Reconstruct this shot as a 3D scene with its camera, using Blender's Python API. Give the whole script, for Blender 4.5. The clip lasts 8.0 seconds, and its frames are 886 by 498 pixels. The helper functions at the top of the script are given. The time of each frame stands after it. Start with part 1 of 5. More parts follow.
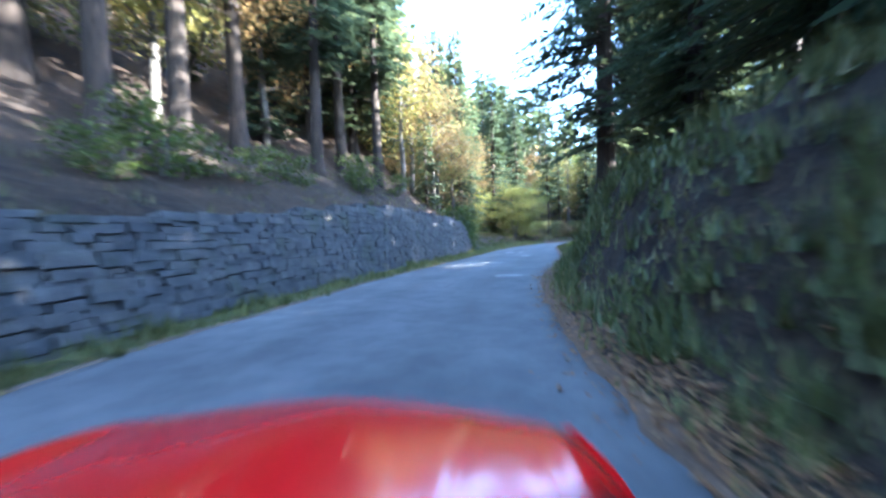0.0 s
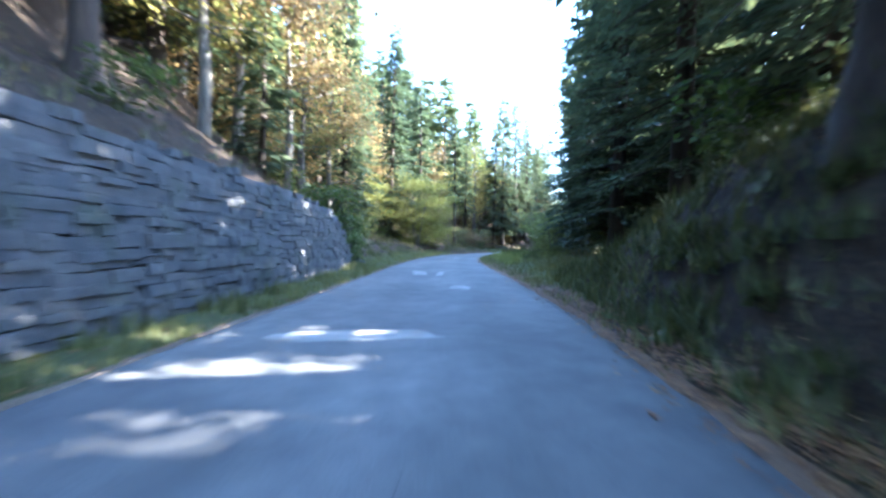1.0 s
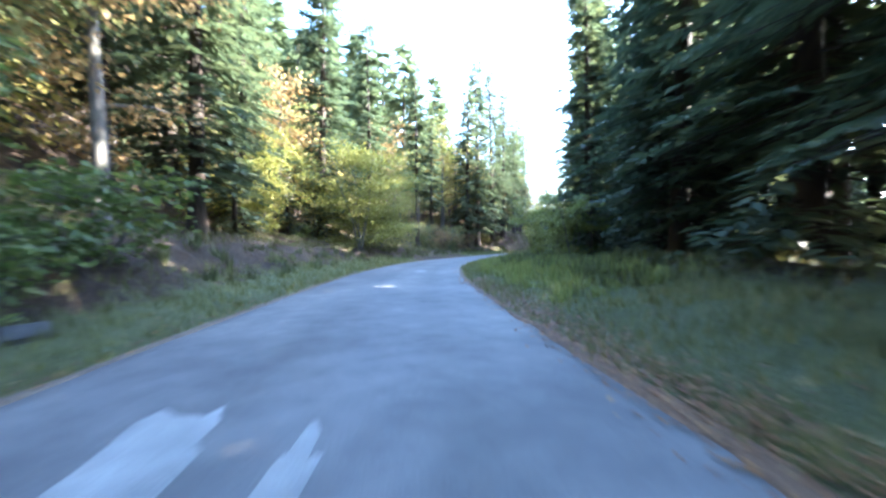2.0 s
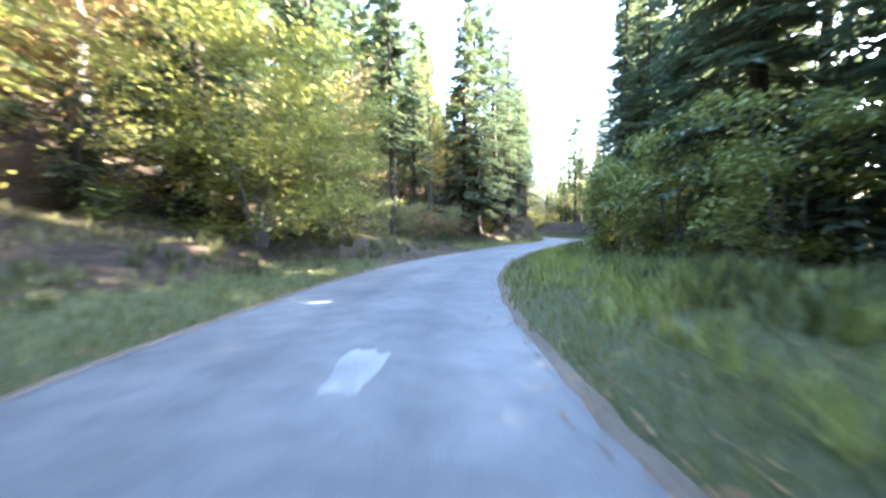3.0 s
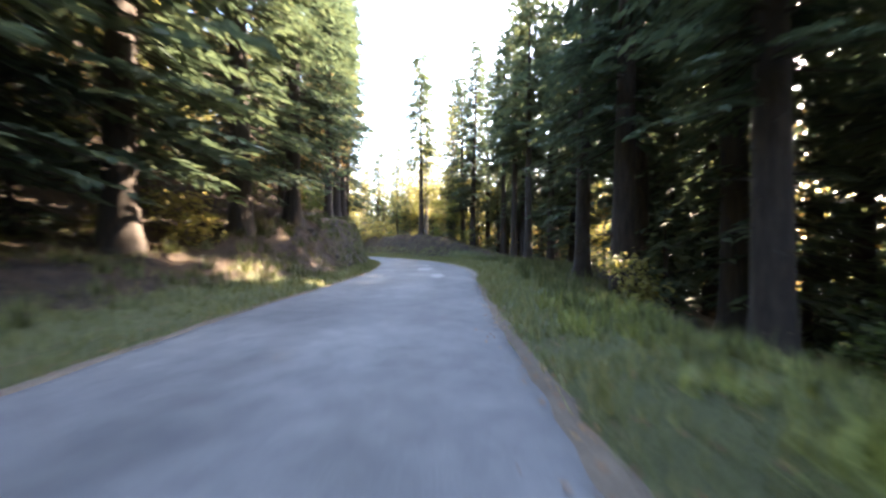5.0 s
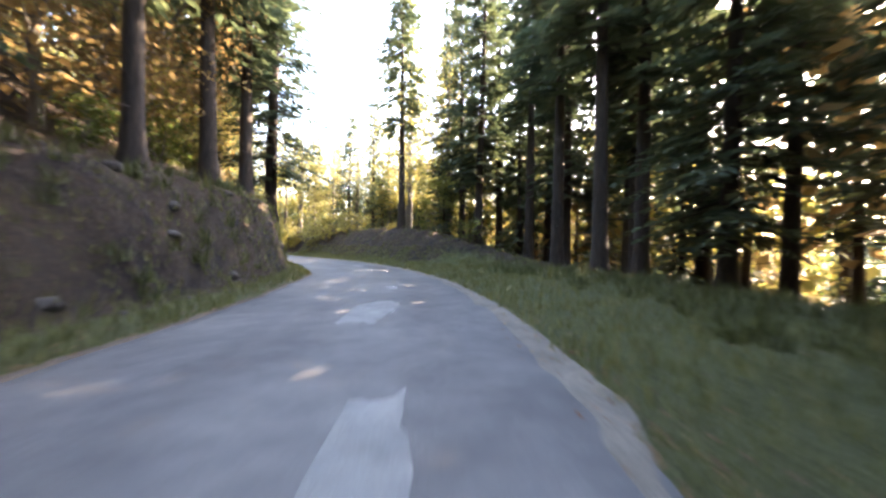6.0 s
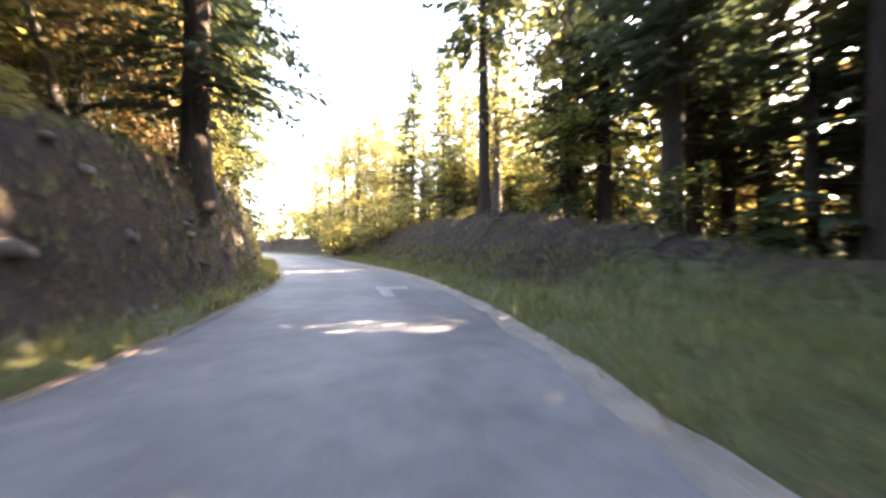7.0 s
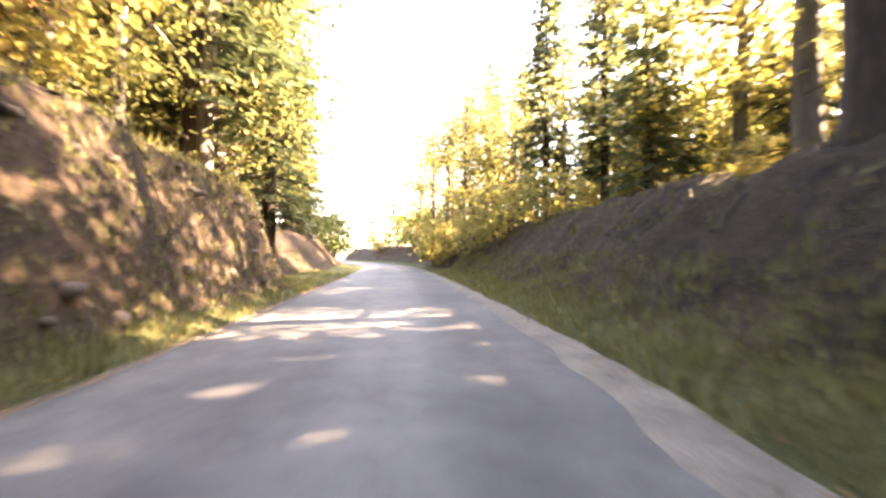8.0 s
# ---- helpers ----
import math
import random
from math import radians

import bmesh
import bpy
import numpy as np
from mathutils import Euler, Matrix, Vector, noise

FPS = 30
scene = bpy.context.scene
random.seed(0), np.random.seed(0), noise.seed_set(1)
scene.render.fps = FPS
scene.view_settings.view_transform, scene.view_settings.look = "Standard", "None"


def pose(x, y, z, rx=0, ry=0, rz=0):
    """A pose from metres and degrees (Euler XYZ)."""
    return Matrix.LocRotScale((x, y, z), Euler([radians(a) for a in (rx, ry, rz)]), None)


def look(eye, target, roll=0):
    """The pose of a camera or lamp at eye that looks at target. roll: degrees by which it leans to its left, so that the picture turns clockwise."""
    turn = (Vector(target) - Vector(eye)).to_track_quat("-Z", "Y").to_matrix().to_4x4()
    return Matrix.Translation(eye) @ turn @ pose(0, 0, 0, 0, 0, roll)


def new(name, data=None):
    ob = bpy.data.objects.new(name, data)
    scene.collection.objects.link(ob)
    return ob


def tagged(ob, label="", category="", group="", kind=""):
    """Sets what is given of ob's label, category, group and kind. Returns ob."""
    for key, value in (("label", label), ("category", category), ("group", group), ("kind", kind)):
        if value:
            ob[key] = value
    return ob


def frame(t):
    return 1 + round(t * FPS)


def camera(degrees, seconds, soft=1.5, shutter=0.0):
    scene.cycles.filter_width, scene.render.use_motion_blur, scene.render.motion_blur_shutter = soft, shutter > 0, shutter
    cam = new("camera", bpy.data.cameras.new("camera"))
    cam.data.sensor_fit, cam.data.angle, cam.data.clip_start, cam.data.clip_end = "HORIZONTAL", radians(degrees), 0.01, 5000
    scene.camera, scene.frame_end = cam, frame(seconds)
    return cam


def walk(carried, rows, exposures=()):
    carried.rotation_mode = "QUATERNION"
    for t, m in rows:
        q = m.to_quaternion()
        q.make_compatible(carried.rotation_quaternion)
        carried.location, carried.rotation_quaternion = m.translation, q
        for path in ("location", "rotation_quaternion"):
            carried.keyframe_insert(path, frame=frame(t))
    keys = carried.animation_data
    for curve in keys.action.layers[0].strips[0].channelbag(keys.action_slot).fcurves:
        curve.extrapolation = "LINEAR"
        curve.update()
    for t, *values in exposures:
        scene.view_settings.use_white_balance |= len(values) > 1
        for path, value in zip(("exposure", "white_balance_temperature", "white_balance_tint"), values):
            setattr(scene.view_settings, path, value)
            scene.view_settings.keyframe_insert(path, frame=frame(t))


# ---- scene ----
# ---------------------------------------------------------------- camera
EYE = 1.3
# seconds, x, y, yaw, pitch, roll (metres, degrees)
DRIVE = [
    (0.00, 0.00, 0.00, -1.46, -1.68, -2.21),
    (0.25, 0.11, 3.18, -5.58, -2.14, -1.01),
    (0.50, 0.46, 6.39, -9.80, -1.07, 0.50),
    (0.75, 1.06, 9.60, -14.13, -0.73, 1.11),
    (1.00, 1.90, 12.79, -18.06, -0.97, 1.15),
    (1.25, 2.94, 15.96, -21.14, -0.83, 0.37),
    (1.50, 4.13, 19.13, -22.84, -0.76, 0.09),
    (1.75, 5.40, 22.31, -23.53, -0.29, -0.85),
    (2.00, 6.70, 25.51, -23.40, -0.69, -0.26),
    (2.25, 7.99, 28.77, -22.68, -0.99, -0.10),
    (2.50, 9.26, 32.07, -22.46, -1.41, -0.03),
    (2.75, 10.56, 35.40, -23.23, -2.17, 0.10),
    (3.00, 11.96, 38.71, -25.87, -2.54, -0.73),
    (3.25, 13.56, 41.96, -29.57, -1.82, 0.02),
    (3.50, 15.38, 45.09, -33.65, -1.28, 0.19),
    (3.75, 17.42, 48.08, -38.17, -0.66, 0.29),
    (4.00, 19.70, 50.89, -42.68, -1.23, -0.49),
    (4.25, 22.18, 53.56, -45.96, -0.80, -1.12),
    (4.50, 24.81, 56.11, -48.51, -0.43, 0.64),
    (4.75, 27.55, 58.58, -50.47, 0.29, 0.54),
    (5.00, 30.40, 60.96, -52.60, -0.19, 0.21),
    (5.25, 33.34, 63.25, -54.41, -0.36, 0.13),
    (5.50, 36.33, 65.46, -55.58, -0.40, 0.19),
    (5.75, 39.34, 67.63, -55.38, -0.31, 0.45),
    (6.00, 42.30, 69.84, -53.96, -0.21, 0.77),
    (6.25, 45.18, 72.13, -51.89, 0.26, -0.21),
    (6.50, 47.94, 74.52, -49.00, -0.44, -0.10),
    (6.75, 50.54, 77.06, -45.28, -0.83, -0.31),
    (7.00, 52.94, 79.73, -41.33, -0.32, 0.02),
    (7.25, 55.08, 82.50, -37.11, -0.14, 0.69),
    (7.50, 56.94, 85.31, -32.58, 0.32, 0.11),
    (7.75, 58.50, 88.14, -28.15, 0.29, -0.56),
    (8.00, 59.78, 90.94, -23.81, 1.09, 0.31),
]


def aim(x, y, yaw, pitch, roll):
    return pose(x, y, EYE, 90 + pitch, 0, yaw) @ pose(0, 0, 0, 0, 0, roll)


cam = camera(100.7, 8.0, soft=2.5, shutter=0.3)
walk(cam, [(t, aim(x, y, a, b, c)) for t, x, y, a, b, c in DRIVE],
     exposures=[(0.0, 4.25, 4700, 9), (1.7, 4.4, 4900, 9), (3.0, 4.8, 5500, 11), (3.6, 4.6, 5600, 13), (4.7, 4.3, 6200, 17), (6.0, 4.3, 6800, 20), (7.0, 4.45, 7200, 23), (7.5, 4.25, 7500, 25), (8.0, 4.55, 8200, 28)])

# ---------------------------------------------------------------- world and sun
SUN_AZ, SUN_EL = radians(105), radians(30)  # clockwise from +y, above the horizon
world = bpy.data.worlds.new("sky")
scene.world = world
world.use_nodes = True
wn = world.node_tree
sky = wn.nodes.new("ShaderNodeTexSky")
sky.sky_type, sky.sun_disc = "NISHITA", False
sky.sun_elevation, sky.sun_rotation = SUN_EL, SUN_AZ
sky.air_density, sky.dust_density = 1.2, 2.0
wn.nodes["Background"].inputs["Strength"].default_value = 0.115
wn.links.new(sky.outputs[0], wn.nodes["Background"].inputs["Color"])
sun = new("sun", bpy.data.lights.new("sun", "SUN"))
sun.data.energy, sun.data.angle, sun.data.color = 5.0, radians(0.6), (1.0, 0.83, 0.6)
to_sun = Vector((math.sin(SUN_AZ) * math.cos(SUN_EL), math.cos(SUN_AZ) * math.cos(SUN_EL), math.sin(SUN_EL)))
sun.matrix_world = look(to_sun * 60, (0, 0, 0))


# ---------------------------------------------------------------- materials
def material(name):
    m = bpy.data.materials.new(name)
    m.use_nodes = True
    return m, m.node_tree, m.node_tree.nodes["Principled BSDF"]


def node(tree, kind, **values):
    n = tree.nodes.new(kind)
    for key, value in values.items():
        n.inputs[key.replace("_", " ")].default_value = value
    return n


def noise_tex(tree, scale, detail=4.0, rough=0.55, coords=None):
    n = node(tree, "ShaderNodeTexNoise", Scale=scale, Detail=detail, Roughness=rough)
    if coords is not None:
        tree.links.new(coords, n.inputs["Vector"])
    return n


def ramp(tree, source, stops):
    r = tree.nodes.new("ShaderNodeValToRGB")
    els = r.color_ramp.elements
    while len(els) < len(stops):
        els.new(0.5)
    for e, (p, c) in zip(els, stops):
        e.position, e.color = p, (*c, 1)
    tree.links.new(source, r.inputs["Fac"])
    return r


def mix(tree, fac, a, b, how="MIX"):
    m = tree.nodes.new("ShaderNodeMix")
    m.data_type, m.blend_type = "RGBA", how
    for sock, v in ((m.inputs["Factor"], fac), (m.inputs["A"], a), (m.inputs["B"], b)):
        if isinstance(v, bpy.types.NodeSocket):
            tree.links.new(v, sock)
        elif isinstance(v, (int, float)):
            sock.default_value = v
        else:
            sock.default_value = (*v, 1)
    return m.outputs["Result"]


def bump(tree, bsdf, height, strength, distance):
    b = node(tree, "ShaderNodeBump", Strength=strength, Distance=distance)
    tree.links.new(height, b.inputs["Height"])
    tree.links.new(b.outputs[0], bsdf.inputs["Normal"])


def place_coords(tree):
    return tree.nodes.new("ShaderNodeNewGeometry").outputs["Position"]


def asphalt_material():
    m, t, b = material("asphalt")
    p = place_coords(t)
    grain, patch, big = noise_tex(t, 60, 6, 0.7, p), noise_tex(t, 2.2, 5, 0.6, p), noise_tex(t, 0.35, 3, 0.5, p)
    base = ramp(t, patch.outputs[0], [(0.3, (0.098, 0.098, 0.1)), (0.7, (0.16, 0.158, 0.153))])
    wide = ramp(t, big.outputs[0], [(0.35, (0.72, 0.72, 0.74)), (0.65, (1.2, 1.19, 1.16))])
    col = mix(t, 1.0, base.outputs[0], wide.outputs[0], "MULTIPLY")
    fine = ramp(t, grain.outputs[0], [(0.3, (0.6, 0.6, 0.6)), (0.7, (1.3, 1.3, 1.3))])
    col = mix(t, 0.7, col, fine.outputs[0], "MULTIPLY")
    lane = t.nodes.new("ShaderNodeAttribute")
    lane.attribute_name = "track"
    col = mix(t, lane.outputs["Fac"], col, mix(t, 1.0, col, (0.62, 0.62, 0.63), "MULTIPLY"))
    t.links.new(col, b.inputs["Base Color"])
    b.inputs["Roughness"].default_value = 0.7
    bump(t, b, grain.outputs[0], 0.5, 0.01)
    return m


def ground_material():
    m, t, b = material("forest_floor")
    p = place_coords(t)
    fine, mid, big = noise_tex(t, 18, 6, 0.7, p), noise_tex(t, 3.0, 5, 0.65, p), noise_tex(t, 0.6, 4, 0.5, p)
    litter = ramp(t, fine.outputs[0], [(0.25, (0.02, 0.013, 0.008)), (0.5, (0.056, 0.036, 0.021)), (0.75, (0.155, 0.098, 0.05))])
    grass = ramp(t, fine.outputs[0], [(0.25, (0.05, 0.058, 0.018)), (0.55, (0.115, 0.128, 0.042)), (0.8, (0.22, 0.2, 0.09))])
    soil = ramp(t, mid.outputs[0], [(0.35, (0.012, 0.008, 0.006)), (0.5, (0.034, 0.021, 0.013)), (0.68, (0.085, 0.055, 0.034))])
    cover = t.nodes.new("ShaderNodeAttribute")
    cover.attribute_name = "grass"
    add = t.nodes.new("ShaderNodeMath")
    add.operation = "ADD"
    t.links.new(cover.outputs["Fac"], add.inputs[0])
    t.links.new(mid.outputs[0], add.inputs[1])
    step = ramp(t, add.outputs[0], [(0.75, (0, 0, 0)), (1.15, (1, 1, 1))])
    low = mix(t, ramp(t, big.outputs[0], [(0.45, (0, 0, 0)), (0.6, (1, 1, 1))]).outputs[0], litter.outputs[0], soil.outputs[0])
    col = mix(t, step.outputs[0], low, grass.outputs[0])
    t.links.new(col, b.inputs["Base Color"])
    b.inputs["Roughness"].default_value = 0.95
    both = t.nodes.new("ShaderNodeMath")
    both.operation = "MULTIPLY_ADD"
    t.links.new(noise_tex(t, 6.0, 8, 0.75, p).outputs[0], both.inputs[0])
    both.inputs[1].default_value = 1.6
    t.links.new(fine.outputs[0], both.inputs[2])
    bump(t, b, both.outputs[0], 1.0, 0.1)
    return m


def leaf_material(name, stops, through_light=0.35):
    m, t, b = material(name)
    geo = t.nodes.new("ShaderNodeNewGeometry")
    info = t.nodes.new("ShaderNodeObjectInfo")
    add = t.nodes.new("ShaderNodeMath")
    add.operation = "MULTIPLY_ADD"
    t.links.new(info.outputs["Random"], add.inputs[0])
    add.inputs[1].default_value = 0.35
    half = t.nodes.new("ShaderNodeMath")
    half.operation = "MULTIPLY"
    t.links.new(geo.outputs["Random Per Island"], half.inputs[0])
    half.inputs[1].default_value = 0.65
    t.links.new(half.outputs[0], add.inputs[2])
    col = ramp(t, add.outputs[0], stops)
    t.links.new(col.outputs[0], b.inputs["Base Color"])
    b.inputs["Roughness"].default_value = 0.6
    tr = t.nodes.new("ShaderNodeBsdfTranslucent")
    t.links.new(col.outputs[0], tr.inputs["Color"])
    mx = t.nodes.new("ShaderNodeMixShader")
    mx.inputs[0].default_value = through_light
    t.links.new(b.outputs[0], mx.inputs[1])
    t.links.new(tr.outputs[0], mx.inputs[2])
    t.links.new(mx.outputs[0], t.nodes["Material Output"].inputs["Surface"])
    return m


def bark_material(name, dark, light):
    m, t, b = material(name)
    p = place_coords(t)
    s = t.nodes.new("ShaderNodeMapping")
    s.inputs["Scale"].default_value = (9, 9, 1.6)
    t.links.new(p, s.inputs["Vector"])
    n = noise_tex(t, 1.0, 6, 0.7, s.outputs[0])
    c = ramp(t, n.outputs[0], [(0.3, dark), (0.7, light)])
    t.links.new(c.outputs[0], b.inputs["Base Color"])
    b.inputs["Roughness"].default_value = 0.9
    bump(t, b, n.outputs[0], 0.8, 0.04)
    return m


def stone_material():
    m, t, b = material("wall_stone")
    p = place_coords(t)
    info = t.nodes.new("ShaderNodeObjectInfo")
    geo = t.nodes.new("ShaderNodeNewGeometry")
    n, f = noise_tex(t, 3.5, 6, 0.65, p), noise_tex(t, 25, 5, 0.7, p)
    base = ramp(t, n.outputs[0], [(0.3, (0.06, 0.061, 0.065)), (0.55, (0.105, 0.105, 0.108)), (0.75, (0.17, 0.168, 0.165))])
    own = t.nodes.new("ShaderNodeMath")
    own.operation = "ADD"
    t.links.new(info.outputs["Random"], own.inputs[0])
    t.links.new(geo.outputs["Random Per Island"], own.inputs[1])
    frac = t.nodes.new("ShaderNodeMath")
    frac.operation = "FRACT"
    t.links.new(own.outputs[0], frac.inputs[0])
    tint = ramp(t, frac.outputs[0], [(0.0, (0.75, 0.77, 0.8)), (0.5, (0.95, 0.95, 0.95)), (1.0, (1.12, 1.08, 1.02))])
    col = mix(t, 1.0, base.outputs[0], tint.outputs[0], "MULTIPLY")
    moss = ramp(t, noise_tex(t, 1.1, 4, 0.6, p).outputs[0], [(0.55, (0, 0, 0)), (0.7, (1, 1, 1))])
    col = mix(t, mix(t, 1.0, moss.outputs[0], (0.45, 0.45, 0.45), "MULTIPLY"), col, (0.06, 0.075, 0.03))
    t.links.new(col, b.inputs["Base Color"])
    b.inputs["Roughness"].default_value = 0.85
    bump(t, b, f.outputs[0], 0.7, 0.03)
    return m


def grit_material(name, dark, light, scale):
    m, t, b = material(name)
    p = place_coords(t)
    f, g = noise_tex(t, scale, 6, 0.75, p), noise_tex(t, 1.7, 4, 0.6, p)
    c = ramp(t, f.outputs[0], [(0.3, dark), (0.7, light)])
    w = ramp(t, g.outputs[0], [(0.3, (0.7, 0.7, 0.7)), (0.7, (1.2, 1.18, 1.15))])
    t.links.new(mix(t, 1.0, c.outputs[0], w.outputs[0], "MULTIPLY"), b.inputs["Base Color"])
    b.inputs["Roughness"].default_value = 0.9
    bump(t, b, f.outputs[0], 0.7, 0.02)
    return m


GRAVEL = grit_material("pale_gravel", (0.12, 0.105, 0.085), (0.31, 0.28, 0.235), 40)
LEAFSOIL = grit_material("leafy_soil", (0.055, 0.034, 0.021), (0.23, 0.14, 0.078), 26)
SOIL = grit_material("sandy_soil", (0.06, 0.047, 0.034), (0.2, 0.155, 0.11), 26)
PALE = grit_material("worn_sunspot_asphalt", (0.210, 0.210, 0.210), (0.364, 0.364, 0.350), 45)
TAR = grit_material("sealed_crack", (0.06, 0.06, 0.062), (0.1, 0.1, 0.102), 30)
JOINT = grit_material("wall_joint", (0.045, 0.046, 0.05), (0.1, 0.1, 0.1), 12)
ASPHALT, GROUND, STONE = asphalt_material(), ground_material(), stone_material()
NEEDLES = leaf_material("spruce_needles", [(0.0, (0.042, 0.063, 0.038)), (0.5, (0.074, 0.1, 0.05)), (1.0, (0.12, 0.138, 0.06))], 0.4)
GREEN = leaf_material("green_leaves", [(0.0, (0.05, 0.075, 0.016)), (0.5, (0.1, 0.14, 0.03)), (1.0, (0.19, 0.2, 0.045))], 0.45)
YELLOW = leaf_material("autumn_leaves", [(0.0, (0.2, 0.2, 0.05)), (0.5, (0.33, 0.3, 0.085)), (1.0, (0.46, 0.36, 0.13))], 0.55)
OLIVE = leaf_material("olive_leaves", [(0.0, (0.11, 0.13, 0.04)), (0.5, (0.21, 0.215, 0.075)), (1.0, (0.36, 0.32, 0.13))], 0.55)
BROWN = leaf_material("brown_leaves", [(0.0, (0.14, 0.09, 0.04)), (0.5, (0.25, 0.17, 0.07)), (1.0, (0.4, 0.29, 0.12))], 0.5)
LIGHTGREEN = leaf_material("hazel_leaves", [(0.0, (0.11, 0.13, 0.022)), (0.5, (0.2, 0.21, 0.04)), (1.0, (0.32, 0.295, 0.075))], 0.4)
FRESH = leaf_material("young_leaves", [(0.0, (0.14, 0.165, 0.035)), (0.5, (0.24, 0.26, 0.055)), (1.0, (0.35, 0.34, 0.09))], 0.3)
GRASS = leaf_material("grass_blades", [(0.0, (0.095, 0.105, 0.028)), (0.6, (0.2, 0.2, 0.055)), (1.0, (0.34, 0.295, 0.125))], 0.25)
HERBS = leaf_material("herb_leaves", [(0.0, (0.05, 0.062, 0.018)), (0.6, (0.125, 0.135, 0.038)), (1.0, (0.23, 0.19, 0.08))], 0.25)
DRYLEAF = leaf_material("dry_leaves", [(0.0, (0.07, 0.032, 0.014)), (0.6, (0.22, 0.105, 0.036)), (1.0, (0.38, 0.24, 0.09))], 0.15)
BARK = bark_material("spruce_bark", (0.016, 0.012, 0.009), (0.066, 0.047, 0.034))
STONE_BROWN = grit_material("brown_stone", (0.035, 0.03, 0.026), (0.12, 0.1, 0.085), 9)
REDBARK = bark_material("red_bark", (0.09, 0.045, 0.03), (0.3, 0.16, 0.1))
GREYBARK = bark_material("grey_bark", (0.05, 0.045, 0.04), (0.2, 0.18, 0.15))

# ---------------------------------------------------------------- the line of the road
AVG = radians(-32)


def road_line():
    """Arc length, place and heading along the drive, carried on past both its ends."""
    d = np.array(DRIVE)
    t = np.arange(0, 8.001, 0.05)
    x, y = np.interp(t, d[:, 0], d[:, 1]), np.interp(t, d[:, 0], d[:, 2])
    box = np.ones(7) / 7
    px, py = np.pad(x, 3, mode="reflect", reflect_type="odd"), np.pad(y, 3, mode="reflect", reflect_type="odd")
    x, y = np.convolve(px, box, "valid"), np.convolve(py, box, "valid")
    h = np.unwrap(np.arctan2(-np.gradient(x), np.gradient(y)))
    s = np.concatenate([[0], np.cumsum(np.hypot(np.diff(x), np.diff(y)))])
    xs, ys, hs, ss = list(x), list(y), list(h), list(s)
    for i in range(90):  # ahead: bends on to the left
        hh = hs[-1] + radians(0.9 if i < 7 else 0.15 if i < 40 else 0.6)
        xs.append(xs[-1] - math.sin(hh)); ys.append(ys[-1] + math.cos(hh)); hs.append(hh); ss.append(ss[-1] + 1)
    for i in range(60):  # behind: nearly straight
        hh = hs[0] + radians(0.3)
        xs.insert(0, xs[0] + math.sin(hh)); ys.insert(0, ys[0] - math.cos(hh)); hs.insert(0, hh); ss.insert(0, ss[0] - 1)
    return np.array(ss), np.array(xs), np.array(ys), np.array(hs)


LS, LX, LY, LH = road_line()
S0, S1 = float(LS[0]), float(LS[-1])


def smooth(a, b, v):
    u = np.clip((v - a) / (b - a), 0, 1)
    return u * u * (3 - 2 * u)


def spot(s, l):
    """The plan place of a point s along the road and l to the right of the drive's line."""
    x, y, h = np.interp(s, LS, LX), np.interp(s, LS, LY), np.interp(s, LS, LH)
    w = smooth(8, 38, np.abs(l))
    h = h * (1 - w) + AVG * w
    return x + l * np.cos(h), y + l * np.sin(h)


def knots(rows):
    a = np.array(rows, float)
    return lambda s, k: np.interp(s, a[:, 0], a[:, k])


EDGE = knots([(-60, -4.4, 1.3), (0, -4.5, 1.3), (4, -4.3, 1.4), (8, -3.75, 1.65), (12, -3.55, 1.8), (16, -3.3, 2.2), (20, -3.3, 2.4), (26, -3.5, 2.1), (32, -3.65, 1.7),
              (40, -3.65, 1.25), (47, -3.7, 0.9), (52, -3.8, 0.75), (56, -3.9, 0.8), (62, -3.7, 0.9), (66, -3.5, 0.95), (70, -3.8, 0.95), (78, -4.1, 1.0), (84, -4.0, 1.15), (88, -4.0, 1.55),
              (92, -3.95, 1.75), (98, -3.8, 1.85), (103, -3.4, 1.8), (108, -3.6, 1.85), (112, -3.55, 2.0), (116, -3.5, 2.2), (125, -3.8, 2.15), (210, -3.8, 2.1)])
